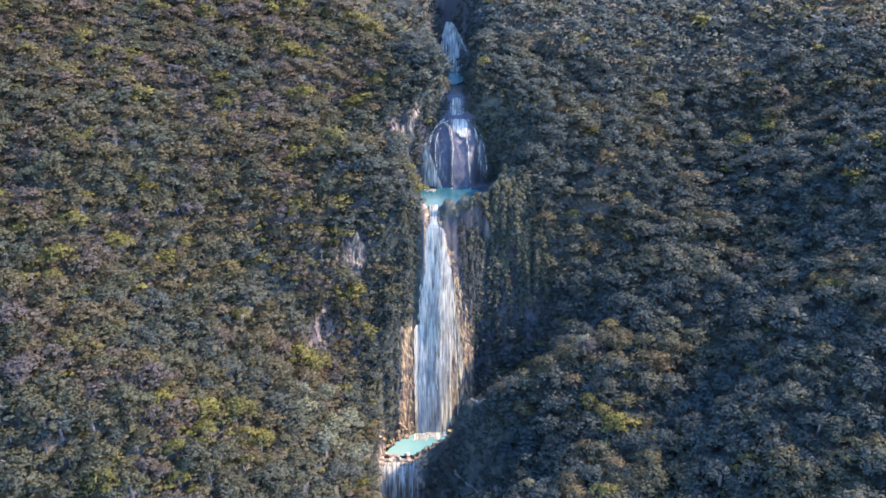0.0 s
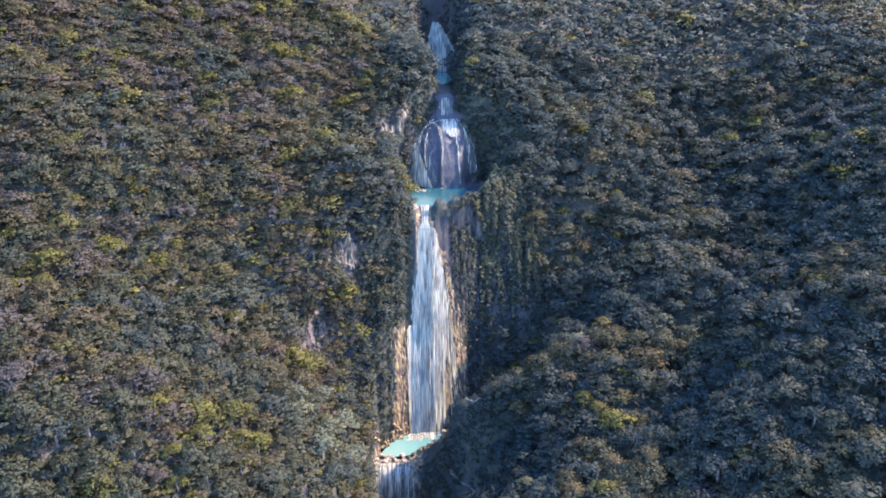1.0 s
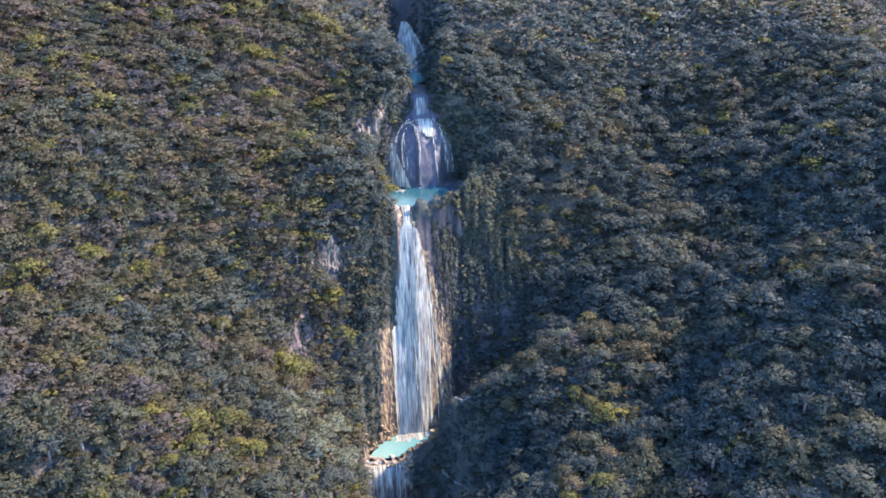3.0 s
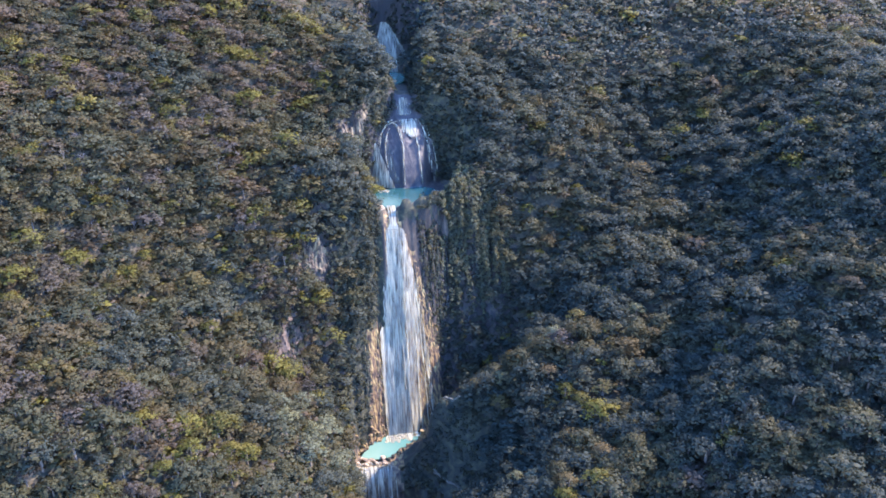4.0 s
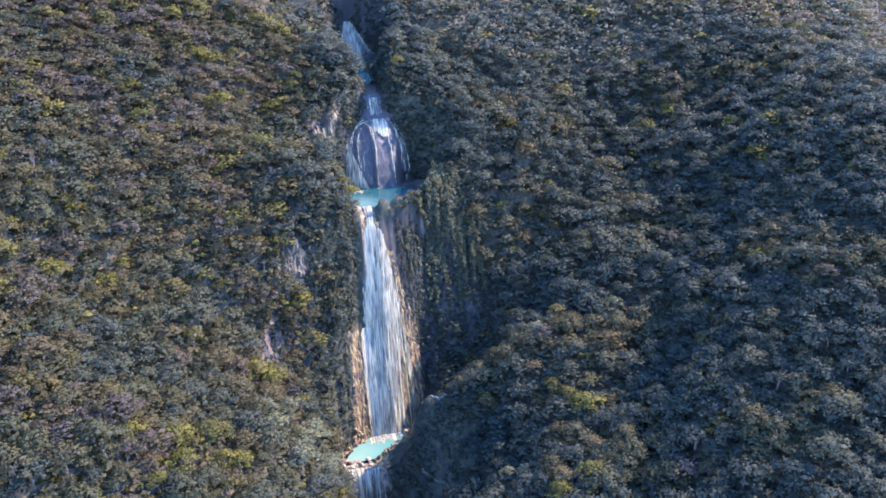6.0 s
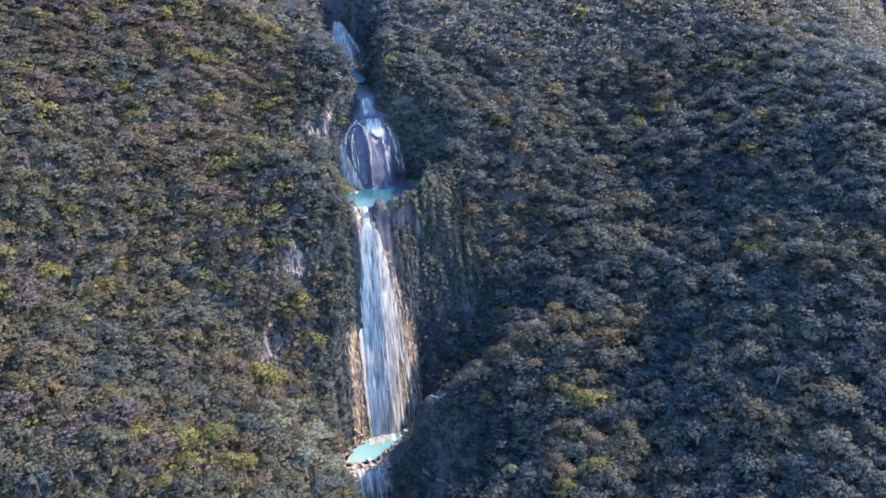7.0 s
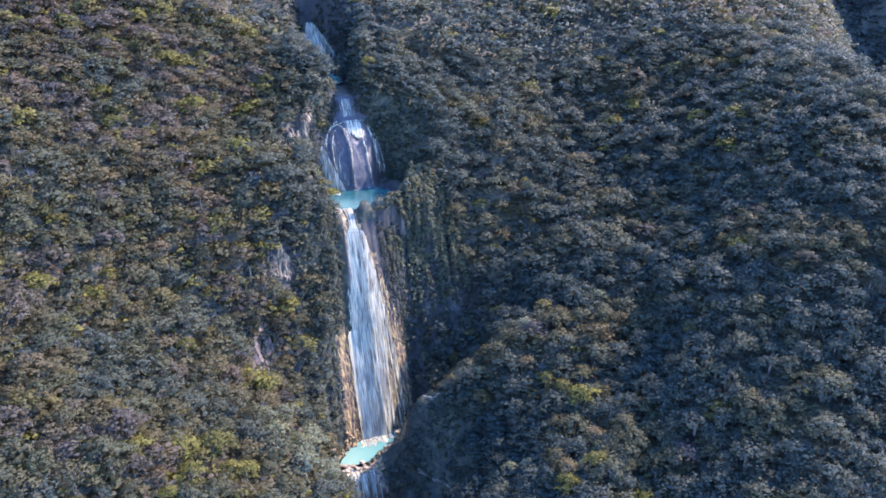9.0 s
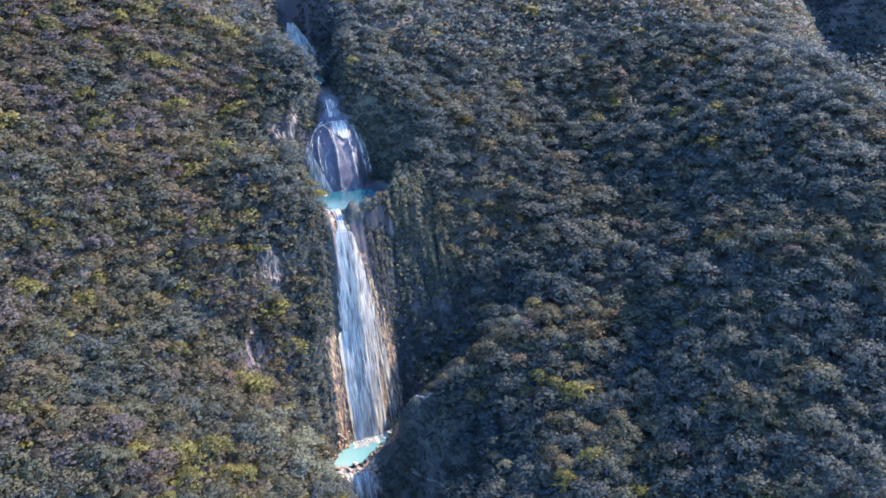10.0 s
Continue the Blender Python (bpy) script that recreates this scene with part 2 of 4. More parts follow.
FACE_Y = [296, 323, 325, 338, 343, 347, 356, 362, 366, 368, 371, 375]
FACE_Z = [-1.6, -1.5, 3, 29.5, 38, 47.5, 66, 77, 84, 87, 90, 91.3]
DOME_Y = [405, 408, 410, 414, 420, 426, 431, 434]
DOME_Z = [90.5, 92, 97, 104, 112, 118, 122, 124]
BED_Y = [100, 240, 278, 285, 287.5, 289, 291, 293.5, 296.5, 299.5, 301]
BED_Z = [-40, -32, -27, -22, -14, -8, -3.2, 0.4, 2.0, 0.4, -0.9]
TOP_Y = [434, 440, 445, 450, 472, 474, 506, 510, 520, 530, 542, 600, 900]
TOP_Z = [124, 128, 132.4, 133, 133.1, 131.5, 131.5, 135, 141, 149, 158, 178, 330]
MID_Y = [100, 200, 250, 264, 285, 300, 306, 310, 315, 321, 326, 335, 347, 356, 366, 372, 378, 385, 394, 399, 405, 412, 421, 432, 445, 480, 520, 542, 552, 600]
MID_X = [-5, -2, -3, -10, -15, -20, -20.5, -17, -14, -10.5, -8.5, -5.5, -1.5, 1, 2, 2, 4.5, 6, 6, 10.5, 13, 13.2, 11.8, 7, 8, 6, 7, 3, 2, -10]
HALF = [-40, -12, 4, 8.5, 11, 9, 7, 9, 12, 16.5, 18.5, 21.5, 19.5, 17, 16, 16, 15, 17, 18, 22.5, 25, 24.8, 21.2, 13, 4.5, 5.5, 9, 3, -12, -30]


def face_set(x):
    """How far the main fall's face lies back (plus) or comes forward (minus) across its width."""
    right, left = np.maximum(x + 2, 0), np.maximum(-x - 12, 0)
    return 0.68 * (np.sqrt(right ** 2 + 9) - 3) - 0.8 * left


def dome_set(x):
    dx = x - 7
    return np.where(dx > 0, 0.045, 0.02) * dx ** 2


def bed(x, y):
    ribs = wave(x, y * 0.05, 2.6, 11) * 0.5 + wave(x, y * 0.08, 7, 12) * 0.7
    f = np.interp(y - face_set(x) + ribs, FACE_Y, FACE_Z)
    d = np.interp(y - dome_set(x) + ribs * 0.7, DOME_Y, DOME_Z)
    low, top = np.interp(y, BED_Y, BED_Z), np.interp(y + ribs * 0.4, TOP_Y, TOP_Z)
    z = np.where(y < 301, low, np.where(y < 376, f, np.where(y < 404, 91.0 - 0.9 * smooth(y, 376, 380), np.where(y < 440, np.minimum(d, np.maximum(top, d)), top))))
    return np.where((y >= 434) & (y < 445), np.maximum(d, top) * smooth(y, 434, 436) + d * (1 - smooth(y, 434, 436)), z)


def ground_height(x, y):
    # buttresses down the shaded wall beside the tall fall
    y = y + (1.9 * wave(x, y * 0.15, 10, 61) + 0.8 * wave(x, y * 0.2, 4.5, 62)) * smooth(x, 15, 21) * (1 - smooth(x, 48, 56)) * smooth(y, 338, 348) * (1 - smooth(y, 380, 388))
    h = hill(x, y)
    b = bed(x, y)
    mid, half = np.interp(y, MID_Y, MID_X), np.interp(y, MID_Y, HALF)
    out = np.maximum(np.abs(x - mid) - half, 0)
    steep = np.where(half > 0, 2.2 + 7.0 * (1 - smooth(y, 300, 330)), 6.0)
    loose = np.where(half < 0, -half * 3, 0)
    g = np.clip(h, b - steep * out - loose, b + steep * out + loose)
    # the spur ends in a bluff over the pool's bank
    away = (x + 14) * 0.64 - (y - 305) * 0.768
    bluff = np.maximum(0.75 * away, 0) + 8 * np.maximum(x - 4.2, 0) + 40 * (1 - smooth(y, 288, 298)) + 60 * smooth(y, 317, 322)
    g = np.where((away > 0) & (x > -16) & (x < 16), np.minimum(g, np.maximum(bluff, b)), g)
    dam = np.maximum(6.5 * np.exp(-((x - 2.5) / 3.6) ** 4 - ((y - 375) / 3.4) ** 2), 6.0 * smooth(x, 3, 7) * (1 - smooth(x, 26, 34)) * np.exp(-((y - 376.5 - 0.28 * (x - 6)) / 3.6) ** 2))
    g = g + dam * (1 + 0.25 * wave(x, y, 5, 24))
    g = np.where((y > 372.5) & (y < 381) & (((x < -7) & (x > -17)) | ((x > -2.2) & (x < 14))), np.maximum(g, 92.6 + 0.3 * wave(x, y, 4, 25)), g)
    g = g + 1.9 * np.exp(-((y - 302.6) / 1.6) ** 2) * (np.abs(x + 20) < 10) * (0.75 + 0.25 * wave(x, y, 3, 26))
    crag = smooth(out, 0, 3) * (1 - smooth(out, 25, 45)) * (1 - smooth(np.abs(y - 370), 110, 150))
    return g + crag * (wave(x, y, 9, 21) * 1.0 + wave(x, y, 4, 22) * 0.5)


def spaced(stops):
    """Coordinates from a to b by steps: (start, step), ..., end."""
    out = []
    for (a, step), (b, _) in zip(stops, stops[1:]):
        n = max(1, round((b - a) / step))
        out += [a + (b - a) * i / n for i in range(n)]
    return np.array(out + [stops[-1][0]])


def mesh_from(name, verts, faces, materials, smooth_shade=False, picks=None):
    """A mesh of quads or triangles from arrays."""
    me = bpy.data.meshes.new(name)
    verts, faces = np.asarray(verts, np.float32), np.asarray(faces, np.int32)
    n, k = faces.shape
    me.vertices.add(len(verts))
    me.vertices.foreach_set("co", verts.ravel())
    me.loops.add(n * k)
    me.loops.foreach_set("vertex_index", faces.ravel())
    me.polygons.add(n)
    me.polygons.foreach_set("loop_start", np.arange(0, n * k, k, dtype=np.int32))
    for m in materials:
        me.materials.append(m)
    if picks is not None:
        me.polygons.foreach_set("material_index", np.asarray(picks, np.int32))
    me.polygons.foreach_set("use_smooth", np.full(n, smooth_shade, bool))
    me.update(calc_edges=True)
    return me


def grid_faces(nx, ny):
    i = np.arange(nx * ny).reshape(ny, nx)
    return np.stack([i[:-1, :-1], i[:-1, 1:], i[1:, 1:], i[1:, :-1]], -1).reshape(-1, 4)


gx = spaced([(-3000, 300), (-900, 60), (-400, 12), (-90, 4), (-45, 1.2), (50, 4), (110, 8), (480, 30), (1100, 120), (3400, 0)])
gy = spaced([(-2500, 300), (-400, 60), (60, 10), (240, 4), (290, 1.2), (372, 2), (402, 1.2), (446, 3), (500, 2.5), (560, 8), (700, 40), (1400, 120), (3600, 0)])
GX, GY = np.meshgrid(gx, gy)
GZ = ground_height(GX, GY)
faces = grid_faces(len(gx), len(gy))
gverts = np.stack([GX, GY, GZ], -1).reshape(-1, 3)
# rock shows where the ground is steep; ochre travertine near the falls
a, b, c = gverts[faces[:, 0]], gverts[faces[:, 1]], gverts[faces[:, 3]]
nrm = np.cross(b - a, c - a)
nrm /= np.linalg.norm(nrm, axis=1)[:, None]
mid = gverts[faces].mean(1)
rough_pick = wave(mid[:, 0], mid[:, 1], 14, 31)
# ochre narrows towards the top, where dark rock stands in for shade
fall_right = np.interp(-mid[:, 2], [-92, -70, -54, -35, -20, 0], [0, 4.5, 8.5, 14, 14, 11]) + 1.5 * wave(mid[:, 0], mid[:, 2], 8, 33)
near_main = (mid[:, 1] > 297) & (mid[:, 1] < 374) & (mid[:, 0] > np.where(mid[:, 2] < 46, -20.5 + 1.2 * rough_pick, -9.4)) & (mid[:, 0] < fall_right) & (mid[:, 2] > -5)
near_dome = (np.abs(mid[:, 0] - 7) < np.interp(mid[:, 1], [404, 422, 432, 446], [19, 18, 10, 7])) & (mid[:, 1] > 403) & (mid[:, 1] < 446)
picks = np.where(nrm[:, 2] < 0.62 + 0.05 * rough_pick, 1, 0)
pale = (np.minimum(9.0, np.hypot((mid[:, 0] + 21.5 - 0.75 * (mid[:, 1] - 420)) / 2.6, (mid[:, 1] - 421) / 11)) + 0.3 * wave(mid[:, 0], mid[:, 1], 6, 34) < 1) | (np.hypot((mid[:, 0] + 46) / 7, (mid[:, 1] - 327) / 10) + 0.8 * wave(mid[:, 0], mid[:, 1], 5, 35) < 0.75)
picks = np.where(near_dome, 5, picks)
picks = np.where(pale, 4, picks)
picks = np.where(near_main, 2, picks)
picks = np.where((picks == 1) & (mid[:, 0] > -13) & (mid[:, 0] < 34) & (mid[:, 1] < 318), 3, picks)
picks = np.where((mid[:, 0] > -6) & (mid[:, 0] < 27) & (mid[:, 1] < 309) & (mid[:, 1] > 262), 3, picks)
picks = np.where((mid[:, 0] > -1.5) & (mid[:, 0] < 32) & (mid[:, 1] > 369.5) & (mid[:, 1] < 386) & (mid[:, 2] > 86), 3, picks)
# dark wet rock left of the tall fall; the recess's shade is painted in
picks = np.where((mid[:, 0] > -32) & (mid[:, 0] < -10.5) & (mid[:, 1] > 338) & (mid[:, 1] < 374) & (mid[:, 2] > 45.5) & (picks == 1), 3, picks)
# overgrown hollow walls by the dome, darkened in colour for their shade too
picks = np.where((picks == 1) & (((mid[:, 0] > 21) & (mid[:, 0] < 50) & (mid[:, 1] > 376) & (mid[:, 1] < 440)) | ((np.abs(mid[:, 0] - 8) < 34) & (mid[:, 1] > 428) & (mid[:, 1] < 480))), 3, picks)
picks = np.where((mid[:, 0] > -29) & (mid[:, 0] < -8) & (mid[:, 1] > 283) & (mid[:, 1] < 310) & (mid[:, 0] < -12 + 0.3 * (304 - mid[:, 1])) & (mid[:, 2] < 3), 4, picks)
# wall right of the lip: dark cliff tone painted in for its shade
picks = np.where(((picks == 1) | (picks == 3)) & (mid[:, 0] > 2) & (mid[:, 0] < 22) & (mid[:, 1] > 350) & (mid[:, 1] < 378) & (mid[:, 2] > 45) & (mid[:, 2] < 89.5), 1, picks)
picks = np.where((mid[:, 0] > -30) & (mid[:, 0] < -19) & (mid[:, 1] > 312) & (mid[:, 1] < 346) & (picks == 1), 3, picks)
ground = tagged(new("ground", mesh_from("ground", gverts, faces, [FLOOR, CLIFF, ORANGE, MOSS_SHADE, TAN, DOME], True, picks)), "brown forest floor, dark cliffs and ochre travertine of a gorge", "ground", kind="structure")

# ---- water ----
def disc(name, ring, z, material, label):
    """A level sheet of water inside a ring of plan points."""
    bm = bmesh.new()
    bm.faces.new([bm.verts.new((x, y, z)) for x, y in ring])
    bmesh.ops.triangulate(bm, faces=bm.faces[:])
    me = bpy.data.meshes.new(name)
    bm.to_mesh(me)
    bm.free()
    me.materials.append(material)
    return tagged(new(name, me), label, "pool", kind="structure")


def oval(cx, cy, rx, ry, turn, seed):
    rng = np.random.RandomState(seed)
    w, out = rng.uniform(-0.07, 0.07, 4), []
    for i in range(48):
        t = 6.2832 * i / 48
        r = 1 + w[0] * math.sin(2 * t) + w[1] * math.cos(3 * t) + w[2] * math.sin(5 * t) + w[3] * math.cos(7 * t)
        u, v = rx * r * math.cos(t), ry * r * math.sin(t)
        out.append((cx + u * math.cos(turn) - v * math.sin(turn), cy + u * math.sin(turn) + v * math.cos(turn)))
    return out


disc("plunge_pool", oval(-8.6, 315.7, 18.6, 7.9, 0.45, 1), 0.0, POOL, "turquoise plunge pool below the tall waterfall")
disc("upper_pool", oval(4.5, 392.5, 20, 17.5, 0.0, 2), 92.0, UPPER_POOL, "turquoise pool on the ledge between two waterfalls")
disc("top_pool", oval(6, 489, 7, 18, 0.0, 3), 133.2, POOL, "small turquoise pool under the topmost cascade")


def ball(seed, rings=3, segs=6):
    """A low uneven ball of radius 1: vertices and triangles."""
    rng = np.random.RandomState(seed)
    v = [(0, 0, -0.8)]
    for i in range(rings):
        t = -0.6 + 1.75 * (i + 0.5) / rings
        for j in range(segs):
            p = 6.2832 * (j + 0.5 * (i % 2)) / segs
            r = rng.uniform(0.8, 1.15)
            v.append((r * math.cos(t) * math.cos(p), r * math.cos(t) * math.sin(p), r * math.sin(t)))
    v.append((0, 0, 1))
    f, last = [], len(v) - 1
    for j in range(segs):
        k = (j + 1) % segs
        f.append((0, 1 + k, 1 + j))
        for i in range(rings - 1):
            q, w = 1 + i * segs, 1 + (i + 1) * segs
            f += [(q + j, q + k, w + j), (q + k, w + k, w + j)]
        q = 1 + (rings - 1) * segs
        f.append((q + j, q + k, last))
    return np.array(v), np.array(f)


def sheet(name, parent, material, edges, spot, across=24, down=60, seed=0, lift=0.5, label=""):
    """A veil of falling water. edges: height, left x, right x, from the top down; spot(x, z) gives y."""
    zs, ls, rs = (np.array(v, float) for v in zip(*edges))
    z = np.interp(np.linspace(0, 1, down), np.linspace(0, 1, len(zs)), zs)
    l, r = np.interp(-z, -zs, ls), np.interp(-z, -zs, rs)
    u = np.linspace(0, 1, across)
    X = l[:, None] + (r - l)[:, None] * u[None]
    Z = np.repeat(z[:, None], across, 1)
    X = X + wave(Z * 0.3, X, 5, seed) * 0.25 + (u[None] - 0.5) * wave(Z, Z * 0, 3.5, seed + 7) * 0.06 * (r - l)[:, None]
    Y = spot(X, Z) - lift - 0.12 * wave(X * 1.0, Z * 0.12, 2.6, seed + 1)
    ob = new(name, mesh_from(name, np.stack([X, Y, Z], -1).reshape(-1, 3), grid_faces(across, down), [material], True))
    ob.parent = parent
    return tagged(ob, label)


def strand(name, parent, material, spot, x0, z0, x1, z1, w0, w1, seed, lift=0.8, sides=6, down=22, rough=0.25, bend=1.2):
    """A rope of water, or a rib of rock, that runs down a face: a flattened tapering tube."""
    rng = np.random.RandomState(seed)
    t = np.linspace(0, 1, down)
    z, x = z0 + (z1 - z0) * t, x0 + (x1 - x0) * t ** bend + rough * np.cumsum(rng.normal(size=down)) * 0.25
    w = (w0 + (w1 - w0) * t) * (1 + rough * rng.uniform(-1, 1, down))
    w[0] *= 0.35
    a = np.linspace(0, 6.2832, sides, endpoint=False)
    X = x[:, None] + np.cos(a)[None] * w[:, None]
    Y = (spot(x, z) - lift)[:, None] + np.sin(a)[None] * w[:, None] * 0.6
    Z = np.repeat(z[:, None], sides, 1)
    i = np.arange(sides * down).reshape(down, sides)
    j = np.roll(i, -1, 1)
    f = np.stack([i[:-1], j[:-1], j[1:], i[1:]], -1).reshape(-1, 4)
    ob = new(name, mesh_from(name, np.stack([X, Y, Z], -1).reshape(-1, 3), f, [material], True))
    ob.parent = parent
    return ob


def ribbon(name, parent, material, spot, course, lift=0.8, sides=6, seed=0, rough=0.18):
    """A rope of water along a bent course down a face. course: x, height, half width."""
    rng = np.random.RandomState(seed)
    xs, zs, ws = (np.array(v, float) for v in zip(*course))
    t = np.linspace(0, 1, 5 * len(course))
    k = np.linspace(0, 1, len(course))
    soften = lambda v: np.convolve(np.pad(np.interp(t, k, v), 2, "edge"), np.ones(5) / 5, "valid")
    x, z, w = soften(xs) + rough * rng.normal(size=len(t)) * 0.5, soften(zs), 0.95 * soften(ws) * (1 + rough * 1.6 * rng.uniform(-1, 1, len(t)))
    a = np.linspace(0, 6.2832, sides, endpoint=False)
    V = np.stack([x[:, None] + np.cos(a)[None] * w[:, None], (spot(x, z) - lift)[:, None] + np.sin(a)[None] * w[:, None] * 0.6, np.repeat(z[:, None], sides, 1)], -1)
    i = np.arange(sides * len(t)).reshape(len(t), sides)
    j = np.roll(i, -1, 1)
    ob = new(name, mesh_from(name, V.reshape(-1, 3), np.stack([i[:-1], j[:-1], j[1:], i[1:]], -1).reshape(-1, 4), [material], True))
    ob.parent = parent
    return ob


def lumps(name, parent, material, spots, seed):
    """Heaped foam: flattened uneven balls. spots: x, y, z, radius."""
    vs, fs, n = [], [], 0
    for k, (x, y, z, r) in enumerate(spots):
        v, f = ball(seed + k, 3, 7)
        vs.append(v * np.array([r, r, r * 0.25]) + (x, y, z))
        fs.append(f + n)
        n += len(v)
    ob = new(name, mesh_from(name, np.vstack(vs), np.vstack(fs), [material], True))
    ob.parent = parent
    return tagged(ob, kind="stuff")


def main_y(x, z):
    return np.interp(z, FACE_Z[1:], FACE_Y[1:]) + face_set(x)


def dome_y(x, z):
    return np.interp(z, DOME_Z, DOME_Y) + dome_set(x)


def top_y(x, z):
    return np.interp(z, TOP_Z, TOP_Y)


def low_y(x, z):
    return np.interp(z, BED_Z[:9], BED_Y[:9])


rng = np.random.RandomState(5)
main_fall = tagged(new("waterfall"), "tall white bridal-veil waterfall down an ochre cliff", "waterfall")
sheet("curtain", main_fall, VEIL, [(91.9, -6.2, -3.0), (88.5, -5.8, -2.8), (87, -6.4, -2.0), (85.5, -8.0, -0.2), (82, -8.8, 1.2), (66, -10.3, 3.8), (47, -11.5, 5.4), (37, -12.0, 4.8), (18, -12.2, 4.0), (0.1, -11.8, 4.6)], main_y, 44, 100, 40, 0.9)
sheet("front_curtain", main_fall, THIN, [(86, -8, 0), (66, -10, 4.0), (44, -11.4, 5.8), (20, -12, 5.6), (0.1, -11.8, 5.4)], main_y, 40, 80, 44, 1.25, "thin torn veil of white spray")
sheet("side_curtain", main_fall, VEIL, [(45.5, -12.6, -8.6), (43, -13.6, -8.2), (28, -13.4, -8), (0.1, -12.4, -8)], main_y, 14, 60, 46, 1.9, "thick white side curtain")
outlet = np.array([(x, y, z + 0.06 * math.sin(3 * x)) for y, z in ((382, 92.06), (379, 92.1), (376.5, 92.1), (374.5, 92.0), (373.6, 91.4)) for x in np.linspace(-6.6, -2.6, 9)])
tagged(new("outlet", mesh_from("outlet", outlet, grid_faces(9, 5), [FOAM], True)), "white water at the pool's outlet").parent = main_fall
for k in range(5):
    z0 = rng.uniform(40, 84)
    x0 = np.interp(-z0, [-86, -66, -47, -18], [rng.uniform(-8, 0), rng.uniform(-10, 4.3), rng.uniform(-11, 6.4), rng.uniform(-12, 6)])
    strand("strand", main_fall, WISP, main_y, x0, z0, x0 * 1.08 + rng.uniform(-0.4, 0.4), max(0.1, z0 - rng.uniform(18, 60)), rng.uniform(0.12, 0.35), rng.uniform(0.3, 0.7), 500 + k, 1.35, 5, 16)
for k in range(26):
    z0 = rng.uniform(8, 66)
    x0 = np.interp(-z0, [-66, -30], [4.2, 6.0]) + rng.uniform(0.0, 1.0) * np.interp(-z0, [-66, -30, -8], [1.2, 3.6, 4.2])
    strand("strand", main_fall, WISP if k % 3 else FOAM, main_y, x0, z0, x0 + rng.uniform(0.3, 2.4), max(0.2, z0 - rng.uniform(10, 34)), 0.1, rng.uniform(0.14, 0.34), 540 + k, 1.1, 4, 16)
lumps("foam", main_fall, WISP, [(-12 + 18.5 * k / 69 + rng.uniform(-0.4, 0.4), 321.4 + 3.6 * k / 69 + rng.uniform(-2.6 - 1.5 * k / 69, 0.8), 0.02, rng.uniform(0.25, 0.8)) for k in range(70)], 600)

foam_rows = np.array([(-12.8 + 20.0 * i / 59 - 0.25 * j, 322.4 + 3.8 * i / 59 - (0.2 + j * (0.95 + 0.45 * wave(np.array(i * 0.35), np.array(j * 1.0), 4, 91))), 0.07 + 0.03 * (i % 2) + 0.02 * (j % 2)) for j in range(7) for i in range(60)], float)
tagged(new("spray", mesh_from("spray", foam_rows, grid_faces(60, 7), [FOAM], True)), "white spray drifting on the pool").parent = main_fall

dome_fall = tagged(new("waterfall"), "fan of thin white cascades over a dark rounded rock dome", "waterfall")
sheet("cap_veil", dome_fall, WISP, [(122.6, 4.2, 11.6), (120.4, 3.4, 13.0), (117.6, 5.0, 13.4), (116.2, 8.0, 13.2), (115, 10.0, 13.0)], dome_y, 24, 24, 57, 0.5, "torn veil below the dome's brow")
sheet("cap", dome_fall, VEIL, [(121.8, 7.4, 10.4), (120.8, 6.6, 12.0), (118.6, 6.4, 12.7), (117.2, 7.2, 12.7), (116.2, 8.6, 12.4), (115.5, 9.8, 11.8)], dome_y, 24, 24, 50, 0.75, "bright sheet of water over the dome's brow")
sheet("brow", dome_fall, FILM, [(124.4, 3.6, 11), (123.2, 0.8, 13.6), (122.2, -0.6, 14.2), (120.4, -1.6, 6.0)], dome_y, 24, 14, 51, 0.45, "thin water over the dome's brow")
sheet("side_curtain", dome_fall, VEIL, [(112, -9.6, -8.4), (106, -11.2, -6.0), (99, -12.2, -3.4), (92.1, -11.8, -0.4)], dome_y, 24, 36, 52, 1.5, "white side cascade")
sheet("side_curtain", dome_fall, WISP, [(97, -9.5, -6.0), (92.1, -10.2, -4.0)], dome_y, 12, 20, 53, 0.9, "white side cascade")
sheet("inner_film", dome_fall, THIN, [(116, -5.2, -3.6), (108, -5.0, -0.8), (101, -4.2, 0.6), (94, -2.6, 2.4)], dome_y, 16, 30, 55, 0.5, "thin broken film of water")
sheet("outer_veil", dome_fall, THIN, [(122.6, 12.6, 14.2), (118, 15.6, 18.0), (111.7, 17.6, 20.6), (105.8, 17.9, 21.0), (100, 19.4, 23.4), (92.1, 20.6, 24.8)], dome_y, 18, 40, 56, 0.6, "thin outer veil of water")
sheet("curtain", dome_fall, FILM, [(119, -4, 15), (112, -7, 19), (104, -9, 21.5), (92.1, -8, 22)], dome_y, 40, 40, 54, 0.4, "thin broken film of water")
